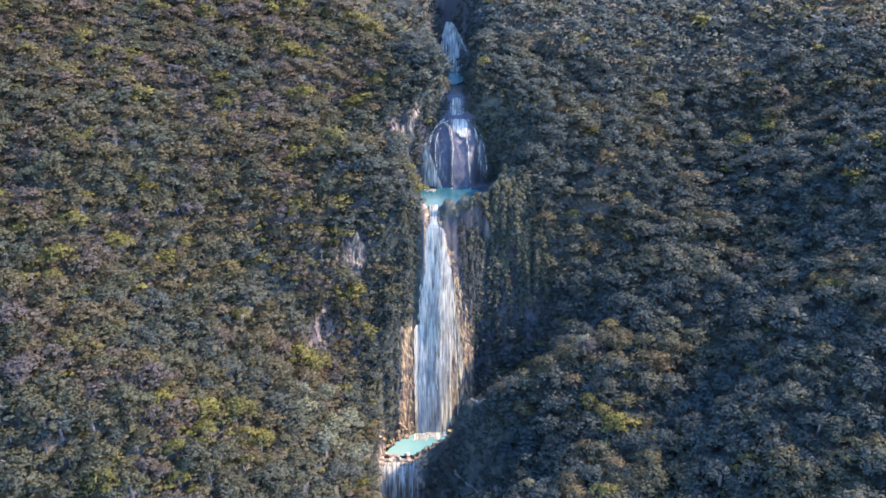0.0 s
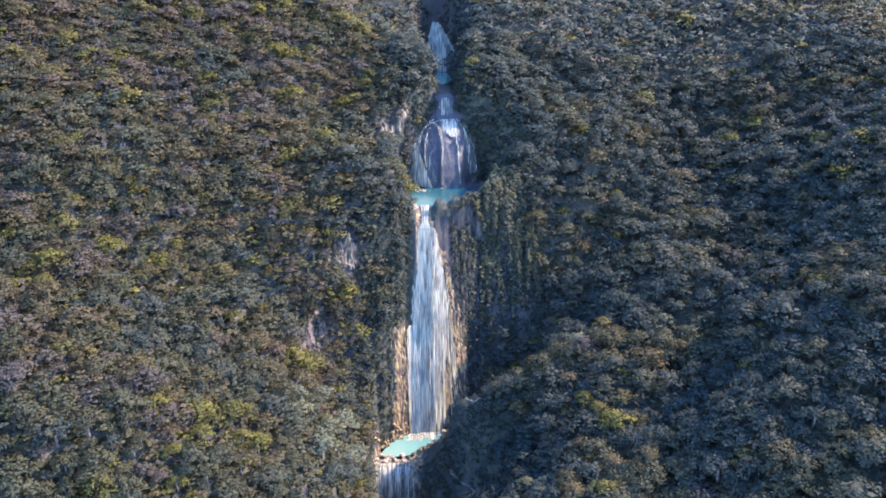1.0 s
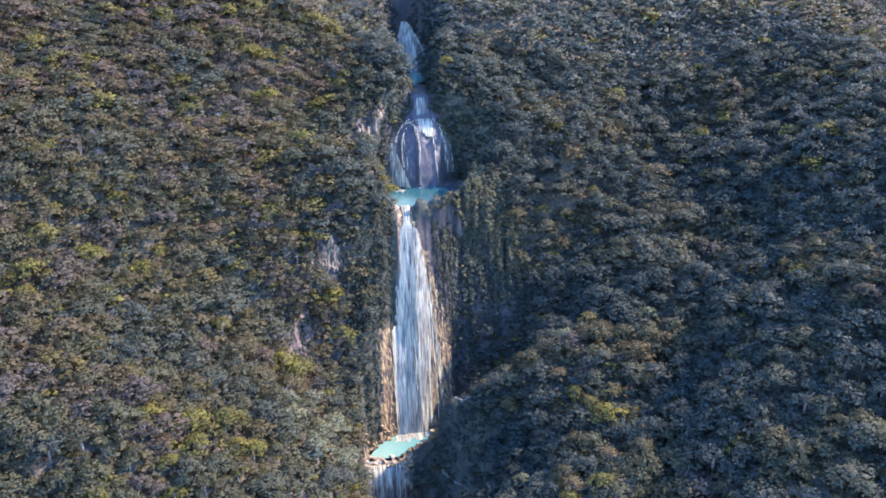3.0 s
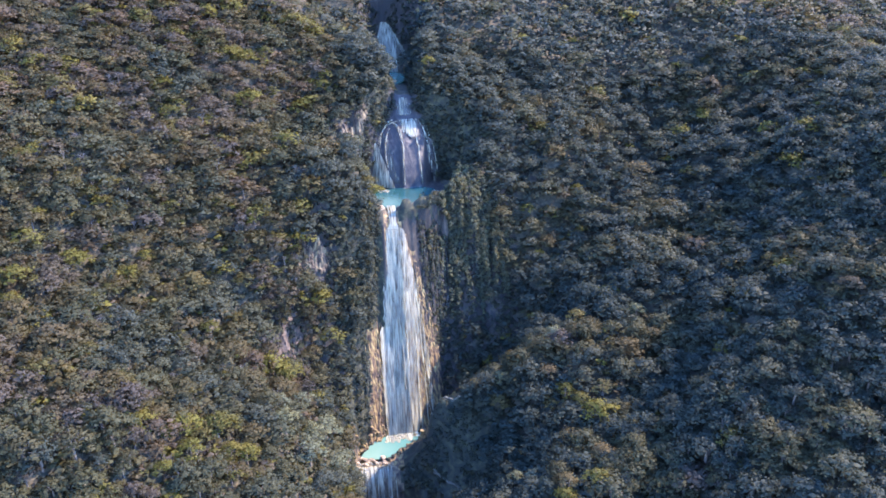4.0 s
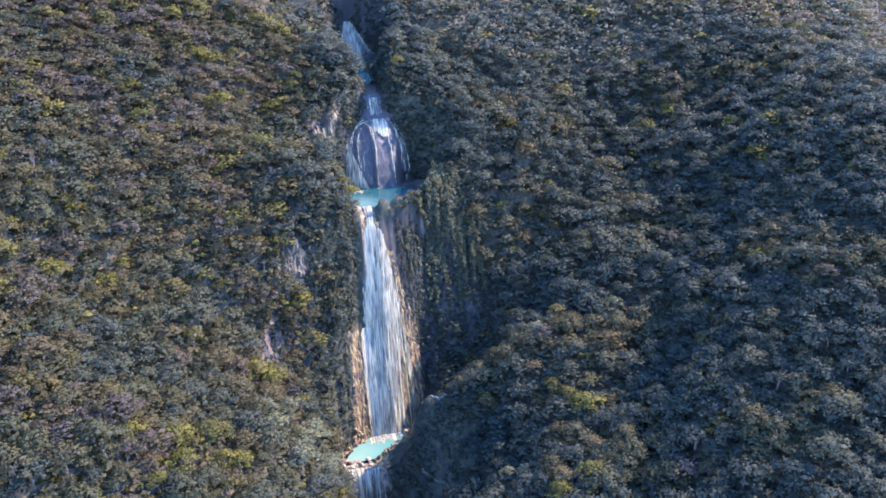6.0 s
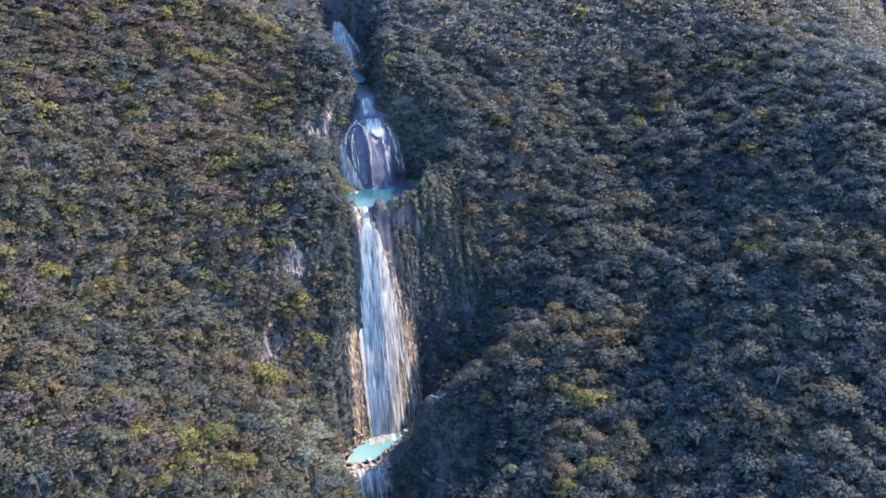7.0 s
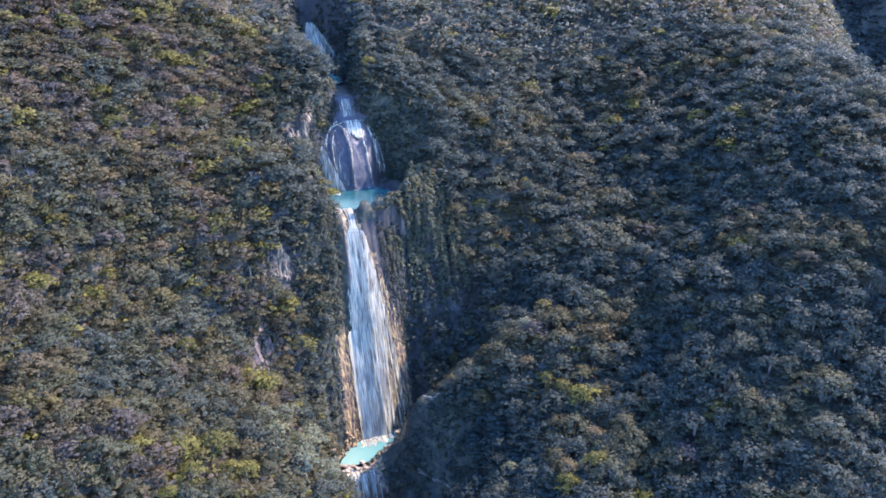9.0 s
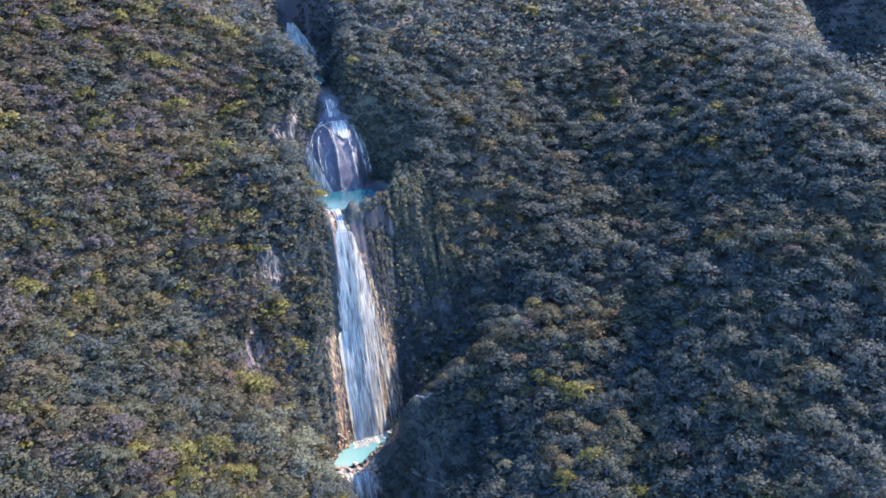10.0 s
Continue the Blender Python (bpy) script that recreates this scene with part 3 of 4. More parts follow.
for k, (material, course) in enumerate((
        (WISP, [(0.8, 122.6, 0.5), (-1.8, 121.2, 0.5), (-4.7, 118.5, 0.4), (-8.2, 111.7, 0.25), (-10.3, 105.8, 0.3), (-11.4, 99.7, 0.4), (-10.8, 92.2, 0.5)]),
        (WISP, [(6.4, 122.4, 0.5), (3.4, 122.0, 0.8), (0.6, 121.4, 0.9), (-2.0, 120.4, 0.6), (-4.4, 118.4, 0.35)]),
        (WISP, [(-9.3, 107, 0.2), (-9.8, 101, 0.5), (-9.4, 96, 0.8), (-8.6, 92.2, 1.0)]),
        (WISP, [(-7.4, 103, 0.2), (-7.4, 99, 0.4), (-6.6, 95, 0.6), (-6.0, 92.2, 0.9)]),
        (WISP, [(-5.6, 103, 0.2), (-4.8, 98, 0.35), (-3.6, 92.2, 0.6)]),
        (WISP, [(0.2, 121.6, 0.5), (3.0, 119.8, 0.9), (4.6, 116, 0.85), (5.0, 112, 0.5), (4.8, 105, 0.32), (4.6, 92.2, 0.4)]),
        (WISP, [(10.8, 119, 0.5), (12.6, 114, 0.4), (13.6, 106, 0.25), (14.3, 92.2, 0.34)]),
        (WISP, [(13.6, 122.4, 0.3), (16.6, 118.2, 0.35), (18.6, 112.5, 0.3), (19.3, 106, 0.14)]),
        (WISP, [(15.0, 122, 0.2), (19.6, 116, 0.25), (22.2, 108, 0.2), (24.0, 94, 0.2)]),
        (WISP, [(19.4, 105, 0.12), (20.6, 99, 0.16), (20.9, 92.2, 0.2)]),
        (WISP, [(-1.0, 119.4, 0.2), (-3.6, 115, 0.25), (-4.4, 108, 0.3), (-3.4, 101, 0.2)]),
        (WISP, [(-5.4, 117.4, 0.2), (-7.2, 111, 0.3), (-7.8, 103, 0.25), (-6.8, 92.2, 0.3)]))):
    ribbon("strand", dome_fall, material, dome_y, course, 0.9, 6, 560 + k)
lumps("foam", dome_fall, FOAM, [(rng.uniform(-10, -3), rng.uniform(401.5, 405), 92.0, rng.uniform(0.5, 1.2)) for k in range(14)] + [(4.4, 407.5, 92, 0.9), (12.3, 409, 92, 0.6)], 640)

top_fall = tagged(new("waterfall"), "topmost white cascade in a shaded cleft", "waterfall")
sheet("curtain", top_fall, VEIL, [(160.5, 2.2, 5), (155, 0.4, 8), (149, -1.6, 10.4), (143, -1.8, 10.6), (138, 3, 9.6), (133.3, 4.4, 9.6)], top_y, 26, 34, 60, 0.8)
sheet("side_curtain", top_fall, WISP, [(156, 6, 8.4), (149, 10, 13.6), (143, 13, 16.8), (139, 15.2, 18.4)], top_y, 14, 24, 62, 1.0, "thin side cascade")
sheet("inner_film", top_fall, THIN, [(150, 8, 11.5), (142, 9.5, 14), (136, 9, 13.6)], top_y, 12, 20, 63, 0.8, "thin broken film of water")
step_fall = tagged(new("waterfall"), "short pale cascade between the top pool and the rock dome", "waterfall")
sheet("curtain", step_fall, THIN, [(133.2, 5.4, 8.8), (131.5, 4.8, 10), (128, 3.8, 10.8), (125.4, 3.4, 11.2), (124.2, 4.2, 10.6)], top_y, 14, 16, 70, 0.6)
sheet("inner_curtain", step_fall, WISP, [(133, 5.8, 7.4), (129, 4.6, 8.4), (126, 4.2, 7.4), (124.2, 4.6, 6.2)], top_y, 10, 16, 72, 0.5)
low_fall = tagged(new("waterfall"), "wide white cascade spilling over the plunge pool's cream rim", "waterfall")
lip_x, lip_y = np.meshgrid(np.linspace(-28, -12.5, 44), np.linspace(292.6, 303.4, 26))
lip_x = lip_x + 0.45 * (lip_y - 298) * -0.25
lip = np.stack([lip_x, lip_y, ground_height(lip_x, lip_y) + 0.25 + 0.12 * wave(lip_x, lip_y, 1.6, 95)], -1).reshape(-1, 3)
tagged(new("lip", mesh_from("lip", lip, grid_faces(44, 26), [WISP], True)), "white water sliding over the rim").parent = low_fall
sheet("curtain", low_fall, THIN, [(1.9, -28, -12.5), (-2, -28.5, -10.5), (-14, -27.5, -8), (-23.8, -25.5, -7)], low_y, 34, 44, 80, 0.7)
for k, (l, r) in enumerate(((-28.0, -25.2), (-24.4, -22.4), (-21.6, -20.2), (-18.6, -16.2), (-14.2, -13.0))):
    sheet("stream", low_fall, VEIL, [(1.95, l, r), (-2, l - 0.3, r + 0.2), (-10, l + 0.1, r + 0.5), (-23.8, l + 1.5, r + 1.8)], low_y, 10, 34, 84 + k, 1.2, "narrow white stream over the rim")
for k in range(14):
    x0 = rng.uniform(-28, -11)
    strand("strand", low_fall, WISP, low_y, x0, 1.4, x0 + 1.0, rng.uniform(-20, -8), 0.15, 0.3, 580 + k, 1.3, 5, 14)

# ---- rocks ----
def rock(name, x, y, z, rx, ry, rz, material, seed, label, category="rock", level=3, jag=0.35, group=""):
    """A weathered boulder or crag: an uneven ball with flattened facets."""
    bm = bmesh.new()
    bmesh.ops.create_icosphere(bm, subdivisions=level, radius=1)
    off = Vector((seed * 3.7, seed * 1.9, seed * 5.3))
    for v in bm.verts:
        n = noise.noise(v.co * 1.3 + off) * jag + abs(noise.noise(v.co * 3.1 + off)) * jag * 0.6
        v.co = v.co * (1 + n)
        v.co.x, v.co.y, v.co.z = v.co.x * rx, v.co.y * ry, v.co.z * rz
    me = bpy.data.meshes.new(name)
    bm.to_mesh(me)
    bm.free()
    me.materials.append(material)
    ob = new(name, me)
    ob.matrix_basis = pose(x, y, z, 0, 0, seed * 47 % 360)
    return tagged(ob, label, category, group)


rock("mossy_crag", -10.5, 377, 91, 3.0, 3.0, 3.0, PALE, 5, "pale rock at the outlet of the upper pool")
def ground_at(x, y):
    return ground_height(np.array([float(x)]), np.array([float(y)]))[0]


def scar(label, top, foot, wide, rise, material, seed, name="rock_outcrop"):
    """A bare rock face bedded in the slope: a ribbed, ragged-edged shell that dives into the ground all round."""
    nu, nv = 34, 48
    u, v = np.meshgrid(np.linspace(-1, 1, nu), np.linspace(0, 1, nv))
    spread = np.interp(v, [0, 0.2, 0.5, 0.8, 1], [0.75, 0.9, 1.0, 0.95, 0.7]) + 0.22 * wave(v * 30, v * 0, 7, seed + 3)
    X = top[0] + (foot[0] - top[0]) * v + u * wide * spread
    Y = top[1] + (foot[1] - top[1]) * v + 0.5 * wave(X, v * 20, 4, seed)
    ribs = np.abs(wave(X * 1.0, v * 3.0, 3.2, seed + 1)) + 0.5 * np.abs(wave(X, Y, 1.7, seed + 2))
    ledge = 0.5 * np.floor(3 * v + 0.6 * wave(X, v * 8, 6, seed + 4)) % 1.0
    body = np.minimum(1.0, 3.2 * (1 - np.abs(u)) + 0.5 * wave(X, Y, 3, seed + 5)) * np.minimum(1.0, 6 * v) * np.minimum(1.0, 6 * (1 - v))
    Z = ground_height(X, Y) + rise * (body * (0.75 + 0.8 * ribs + ledge) - 0.55)
    ob = new(name, mesh_from(name, np.stack([X, Y, Z], -1).reshape(-1, 3), grid_faces(nu, nv)[:, ::-1], [material], False))
    return tagged(ob, label, "rock", "pale outcrops")


scar("tan bare limestone face streaked with dark stains", (-38.5, 354), (-43.5, 345), 5.2, 1.5, TAN, 20)
scar("tan limestone shoulder beside the bare face", (-36.5, 353), (-39.5, 347), 3.0, 1.2, TAN, 44)
scar("stained limestone shoulder beside the bare face", (-42.5, 352), (-46, 346), 3.0, 1.2, TAN, 48)
scar("pale limestone ledge below the bare face", (-43, 347), (-47.5, 343.5), 3.2, 1.3, TAN, 24)
scar("tall tan cliff face above the upper pool", (-14, 429), (-26, 413), 3.4, 2.2, TAN, 28)
scar("small tan cliff step beside the taller face", (-24, 416), (-30, 409), 2.6, 1.6, TAN, 32)
scar("bare reddish soil slip between dry bushes", (-50, 333), (-58, 308), 4.2, 0.9, SOIL, 36, "soil_slip")
scar("bare reddish soil slip between dry bushes", (-46, 331), (-49, 318), 2.6, 0.9, SOIL, 40, "soil_slip")
for k in range(7):
    x, y = -41 + rng.uniform(-6, 5), 348 + rng.uniform(-5, 5)
    rock("rock_outcrop", x, y, ground_at(x, y) + 0.2, rng.uniform(0.8, 1.8), rng.uniform(0.7, 1.2), rng.uniform(0.7, 1.5), TAN if k % 3 else CLIFF, 20 + k, "pale bare limestone block among the trees", "rock", 3, 0.75, "pale outcrops")
for k in range(15):
    x = rng.uniform(-29, -14)
    y = 302.5 + rng.uniform(-2.5, 4.0) + 0.25 * max(0, -24 - x)
    rock("boulder", x, y, max(0.2, ground_at(x, y)) + 0.1, rng.uniform(0.8, 1.8), rng.uniform(0.6, 1.2), rng.uniform(0.3, 0.7), PALE, 360 + k, "smooth cream travertine lump on the pool's rim", "rock", 2, 0.3, "boulders round the plunge pool")
for k in range(30):
    t = rng.uniform(0, 1)
    x, y = -28 + 15 * t + rng.uniform(-2, 1), 307 + 15 * t + rng.uniform(0.5, 3.5)
    rock("boulder", x, y, max(0, ground_height(np.array([x]), np.array([y]))[0]) + 0.2, rng.uniform(0.6, 1.5), rng.uniform(0.6, 1.3), rng.uniform(0.5, 1.2), ORANGE, 80 + k, "ochre boulder on the plunge pool's bank", "rock", 2, 0.4, "boulders round the plunge pool")
for k in range(14):
    t = rng.uniform(0, 1)
    x, y = -14 + 18 * t + rng.uniform(0, 1.5), 305 + 14.5 * t - rng.uniform(0, 1.5)
    rock("boulder", x, y, max(0, ground_height(np.array([x]), np.array([y]))[0]) + 0.1, rng.uniform(0.6, 1.6), rng.uniform(0.6, 1.2), rng.uniform(0.4, 1.0), MOSS_SHADE if k % 3 else ORANGE, 120 + k, "mossy boulder on the plunge pool's rim", "rock", 2, 0.4, "boulders round the plunge pool")

rock("boulder", 15.5, 500, 135, 3.0, 2.6, 5.5, ORANGE, 150, "ochre rock pillar beside the topmost cascade", "rock", 3, 0.4)


def trail(label, ends, wide, material):
    """A narrow worn path laid on the ground along a bent line."""
    pts = []
    for (x0, y0), (x1, y1) in zip(ends, ends[1:]):
        pts += [(x0 + (x1 - x0) * k / 12, y0 + (y1 - y0) * k / 12) for k in range(12)]
    pts = np.array(pts + [ends[-1]])
    d = np.gradient(pts, axis=0)
    n = np.stack([-d[:, 1], d[:, 0]], -1) / np.linalg.norm(d, axis=1)[:, None]
    a, b = pts + n * wide, pts - n * wide
    za, zb = ground_height(a[:, 0], a[:, 1]), ground_height(b[:, 0], b[:, 1])
    top = np.maximum(za, zb) + 0.4
    v = np.concatenate([np.c_[a, top], np.c_[b, top], np.c_[b, zb - 1], np.c_[a, za - 1]])
    m = len(pts)
    f = [(s * m + i, s * m + i + 1, (s + 1) % 4 * m + i + 1, (s + 1) % 4 * m + i) for s in range(4) for i in range(m - 1)]
    return tagged(new("trail", mesh_from("trail", v, np.array(f), [material])), label, "path", kind="structure")


trail("narrow pale path along the crest of the spur", [(7, 308), (11, 305.5), (15, 302), (18.5, 300)], 0.3, EARTH)
trail("narrow pale path across the shaded slope", [(5, 288), (9, 283), (14, 277), (19, 266)], 0.35, EARTH)

# draped travertine ribs on both sides of the tall fall
rock("rock_pillar", 14.8, 505.5, 133.5, 2.3, 2.6, 6.0, TAN, 77, "ochre rock pillar beside the topmost cascade", level=3, jag=0.3)
wall_left = tagged(new("travertine_wall"), "ochre travertine wall with draped ribs beside the falling water", "rock wall")
for k in range(48):
    x0 = -20.8 + 8.0 * rng.uniform()
    z0 = rng.uniform(14, 46.5) if k % 2 else rng.uniform(36, 46.5)
    strand("rib", wall_left, MOSS_SHADE if x0 < -19.6 else ORANGE, main_y, x0, z0, x0 + rng.uniform(-0.5, 0.8), max(0, z0 - rng.uniform(8, 34)), rng.uniform(0.2, 0.7), rng.uniform(0.25, 1.1), 700 + k, rng.uniform(-0.5, 0.5), 7, 26, 0.7)
wall_right = tagged(new("travertine_wall"), "ochre travertine wall with draped ribs beside the falling water", "rock wall")
for k in range(56):
    z0 = rng.uniform(12, 72)
    x0 = np.interp(-z0, [-80, -60, -35, 0], [2.5, 6.0, 8.0, 7.5]) + rng.uniform(0, 1) * np.interp(-z0, [-80, -60, -30, 0], [1, 3, 7, 5])
    strand("rib", wall_right, ORANGE if k % 5 else CLIFF, main_y, x0, z0, x0 + rng.uniform(-0.2, 1.8), max(0, z0 - rng.uniform(12, 30)), rng.uniform(0.2, 0.6), rng.uniform(0.25, 0.8), 760 + k, rng.uniform(-0.3, 0.5), 7, 24, 0.7)
# upper ribs coloured dark, as the shaded wall is
for k in range(26):
    z0 = rng.uniform(60, 90)
    x0 = 5.5 + 15 * rng.uniform() ** 1.4 + 0.08 * (90 - z0)
    strand("rib", wall_right, (RIB_SHADE, CLIFF, RIB_SHADE, MOSS_SHADE)[k % 4], main_y, x0, z0, x0 + rng.uniform(-0.3, 1.6), z0 - rng.uniform(12, 30), rng.uniform(0.2, 0.5), rng.uniform(0.3, 0.8), 840 + k, rng.uniform(-0.3, 0.6), 7, 22, 0.7)


# ---- trees ----
def crown_shape(seed, puffs, leaves, size, flat=0.66, hull=0.52, low=-0.15):
    """A tree crown of unit radius, its middle at the origin: an uneven umbrella of flattened puffs, each wrapped in small leafy sprays."""
    rng = np.random.RandomState(seed)
    verts, tris, aims, n = [], [], [], 0
    wa, wb = rng.uniform(0, 6.2832, 2)
    lean = rng.uniform(-0.14, 0.14, 2)
    for i in range(puffs):
        # a sunflower spread over the dome, jittered, so that no puff sits dead centre
        q = math.sqrt((i + 0.35) / puffs)
        a = 2.39996 * i + wa + rng.uniform(-0.5, 0.5)
        edge = 1 + 0.16 * math.sin(2 * a + wa) + 0.13 * math.sin(3 * a + wb)
        d = min(1.0, q * rng.uniform(0.85, 1.1)) * edge * 0.84
        mid = np.array([d * math.cos(a) + lean[0], d * math.sin(a) + lean[1], flat * (math.sqrt(max(0.0, 1.05 - q * q)) - 0.52) + rng.uniform(-0.13, 0.10)])
        r = rng.uniform(0.75, 1.2) * 0.95 / math.sqrt(puffs) + 0.06
        squash = np.array([1, 1, rng.uniform(0.6, 0.85)])
        v, f = ball(seed * 31 + i, 1, 5)
        v, f = v[1:], f[1::2] - 1
        verts.append(v * r * hull * squash + mid)
        aims.append(v * 0.45 + 1.0 * mid + (0, 0, 0.4))
        tris.append(f + n)
        n += len(v)
        for k in range(leaves):
            w = rng.normal(size=3)
            w[2] = abs(w[2]) + low
            w /= np.linalg.norm(w)
            p = mid + w * squash * r * rng.uniform(0.6, 1.3)
            face = w + rng.normal(size=3) * 0.6 + (0, 0, 0.5)
            side = np.cross(face, (rng.normal() * 0.3, rng.normal() * 0.3, 1))
            side /= np.linalg.norm(side) + 1e-6
            up = np.cross(side, face)
            up /= np.linalg.norm(up) + 1e-6
            z = size * rng.uniform(0.55, 1.45)
            leaf = np.array([p - side * z * rng.uniform(0.7, 1.2) - up * z * rng.uniform(0.1, 0.5), p + side * z * rng.uniform(0.7, 1.2) - up * z * 0.35, p + up * z * 0.7 + side * z * rng.uniform(-0.4, 0.4)])
            way = 0.6 * w + 1.0 * mid + (0, 0, 0.35) + rng.normal(size=3) * 0.42
            verts.append(leaf)
            tris.append(np.array([(0, 1, 2) if np.dot(np.cross(leaf[1] - leaf[0], leaf[2] - leaf[0]), way) > 0 else (0, 2, 1)]) + n)
            aims.append(np.tile(way, (3, 1)))
            n += 3
    aims = np.vstack(aims)
    return np.vstack(verts), np.vstack(tris), aims / (np.linalg.norm(aims, axis=1)[:, None] + 1e-6)


def aim(me, normals):
    """Leaves shade by the round of the crown that they grow on."""
    me.attributes.new("custom_normal", "FLOAT_VECTOR", "POINT").data.foreach_set("vector", np.asarray(normals, np.float32).ravel())


def plant(seed, x0, x1, y0, y1, gap, keep):
    """Uneven rows of plant places over a stretch of the plan."""
    rng = np.random.RandomState(seed)
    xs, ys = np.meshgrid(np.arange(x0, x1, gap), np.arange(y0, y1, gap * 0.87))
    xs = xs + (np.arange(xs.shape[0]) % 2)[:, None] * gap * 0.5
    p = np.stack([xs.ravel(), ys.ravel()], -1) + rng.uniform(-0.36, 0.36, (xs.size, 2)) * gap
    return p[keep(p[:, 0], p[:, 1])]


def in_valley(x, y):
    return (x > -0.57 * y - 24) & (x < np.minimum(1.3 * y - 84, 1.09 * y - 50)) & (y > 140)


def slope_at(x, y):
    e = 1.5
    return np.hypot(ground_height(x + e, y) - ground_height(x - e, y), ground_height(x, y + e) - ground_height(x, y - e)) / (2 * e)


def off_water(x, y, room=0.8):
    mid, half = np.interp(y, MID_Y, MID_X), np.interp(y, MID_Y, HALF)
    return (np.abs(x - mid) > np.maximum(half, 0) + room) | (y > 545) | (y < 285)


def bare(x, y):
    """Where rock stands free of trees: the spur's tip and the pale outcrops."""
    spur = ((np.abs(x - 8) < 7) & (np.abs(y - 306) < 7)) | ((x > 4) & (x < 21) & (y > 294) & (y < 311))
    pale = (np.hypot((x + 40.5) / 6, (y - 349) / 6) < 1) | (np.hypot((x + 20.5 - 0.75 * (y - 421)) / 5, (y - 416) / 17) < 1) | (np.hypot((x + 53 - 0.32 * (y - 320)) / 5, (y - 320) / 12) < 1)
    shade = (x > -8) & (x < 27) & (y > 262) & (y < 304) & ~((x > 20) & (y > 290))
    wall = (x > 10) & (x < 58) & (y > 340) & (y < 378) & (slope_at(x, y) > 1.15)
    rim = ((x > -17) & (x < 13) & (y > 296) & (y < 334)) | ((x > 8) & (x < 26) & (y > 314) & (y < 336))
    foot = (x > -27) & (x < -5) & (y > 256) & (y < 303)
    hollow = (x > 22) & (x < 45) & (y > 396) & (y < 432) & (slope_at(x, y) > 1.2)
    tower = (x > 22) & (x < 43) & (y > 378) & (y < 398)
    return spur | pale | shade | wall | rim | foot | hollow | tower


def forest(name, label, places, radii, heights, shapes, tints, seed, squash=1.0, leaves=LEAVES):
    """One mesh of many crowns standing on the ground."""
    rng = np.random.RandomState(seed)
    z = ground_height(places[:, 0], places[:, 1]) + heights
    kind = rng.randint(0, len(shapes), len(places))
    all_v, all_f, all_t, all_n, n = [], [], [], [], 0
    for k, (v, f, a) in enumerate(shapes):
        who = np.where(kind == k)[0]
        turn = rng.uniform(0, 6.2832, len(who))
        r, tall = radii[who][:, None], (radii[who] * squash * rng.uniform(0.85, 1.25, len(who)))[:, None]
        cs, sn = np.cos(turn)[:, None], np.sin(turn)[:, None]
        V = np.stack([(v[None, :, 0] * cs - v[None, :, 1] * sn) * r + places[who, 0][:, None], (v[None, :, 0] * sn + v[None, :, 1] * cs) * r + places[who, 1][:, None],
                      v[None, :, 2] * tall + z[who][:, None]], -1)
        all_v.append(V.reshape(-1, 3))
        all_n.append(np.stack([a[None, :, 0] * cs - a[None, :, 1] * sn, a[None, :, 0] * sn + a[None, :, 1] * cs, np.repeat(a[None, :, 2], len(who), 0)], -1).reshape(-1, 3))
        all_f.append((f[None] + (np.arange(len(who)) * len(v))[:, None, None] + n).reshape(-1, 3))
        all_t.append(np.repeat(tints[who], len(v)))
        n += len(who) * len(v)
    me = mesh_from(name, np.vstack(all_v), np.vstack(all_f), [leaves], True)
    aim(me, np.vstack(all_n))
    me.attributes.new("tint", "FLOAT", "POINT").data.foreach_set("value", np.concatenate(all_t).astype(np.float32))
    return tagged(new(name, me), label, "forest", kind="stuff")


def tint_of(x, y, seed):
    """Kinds of tree: dark evergreen, olive, dry brown, yellow-green; drier on the open left slope. Haze and the crest's
    sunlight are partly in the tints.
    """
    rng = np.random.RandomState(seed)
    # upper left greyed for dryness and haze, right-hand crest paled for its sun
    t = 0.45 + 0.11 * rng.normal(size=len(x)) + 0.15 * wave(x, y, 70, 41) + 0.10 * wave(x, y, 26, 42) - 0.25 * smooth(x, -75, -10) + 0.16 * smooth(y, 340, 430) * (1 - smooth(x, -60, 0)) + 0.2 * smooth(x, 190, 290) * smooth(y, 400, 480)
    t = np.clip(t, 0.02, 0.84)
    bright = rng.uniform(size=len(x)) < np.where(x < -30, 0.06 + 0.16 * smooth(wave(x, y, 50, 43), -0.2, 0.8), 0.03)
    return np.where(bright, rng.uniform(0.80, 0.97, len(x)), t)


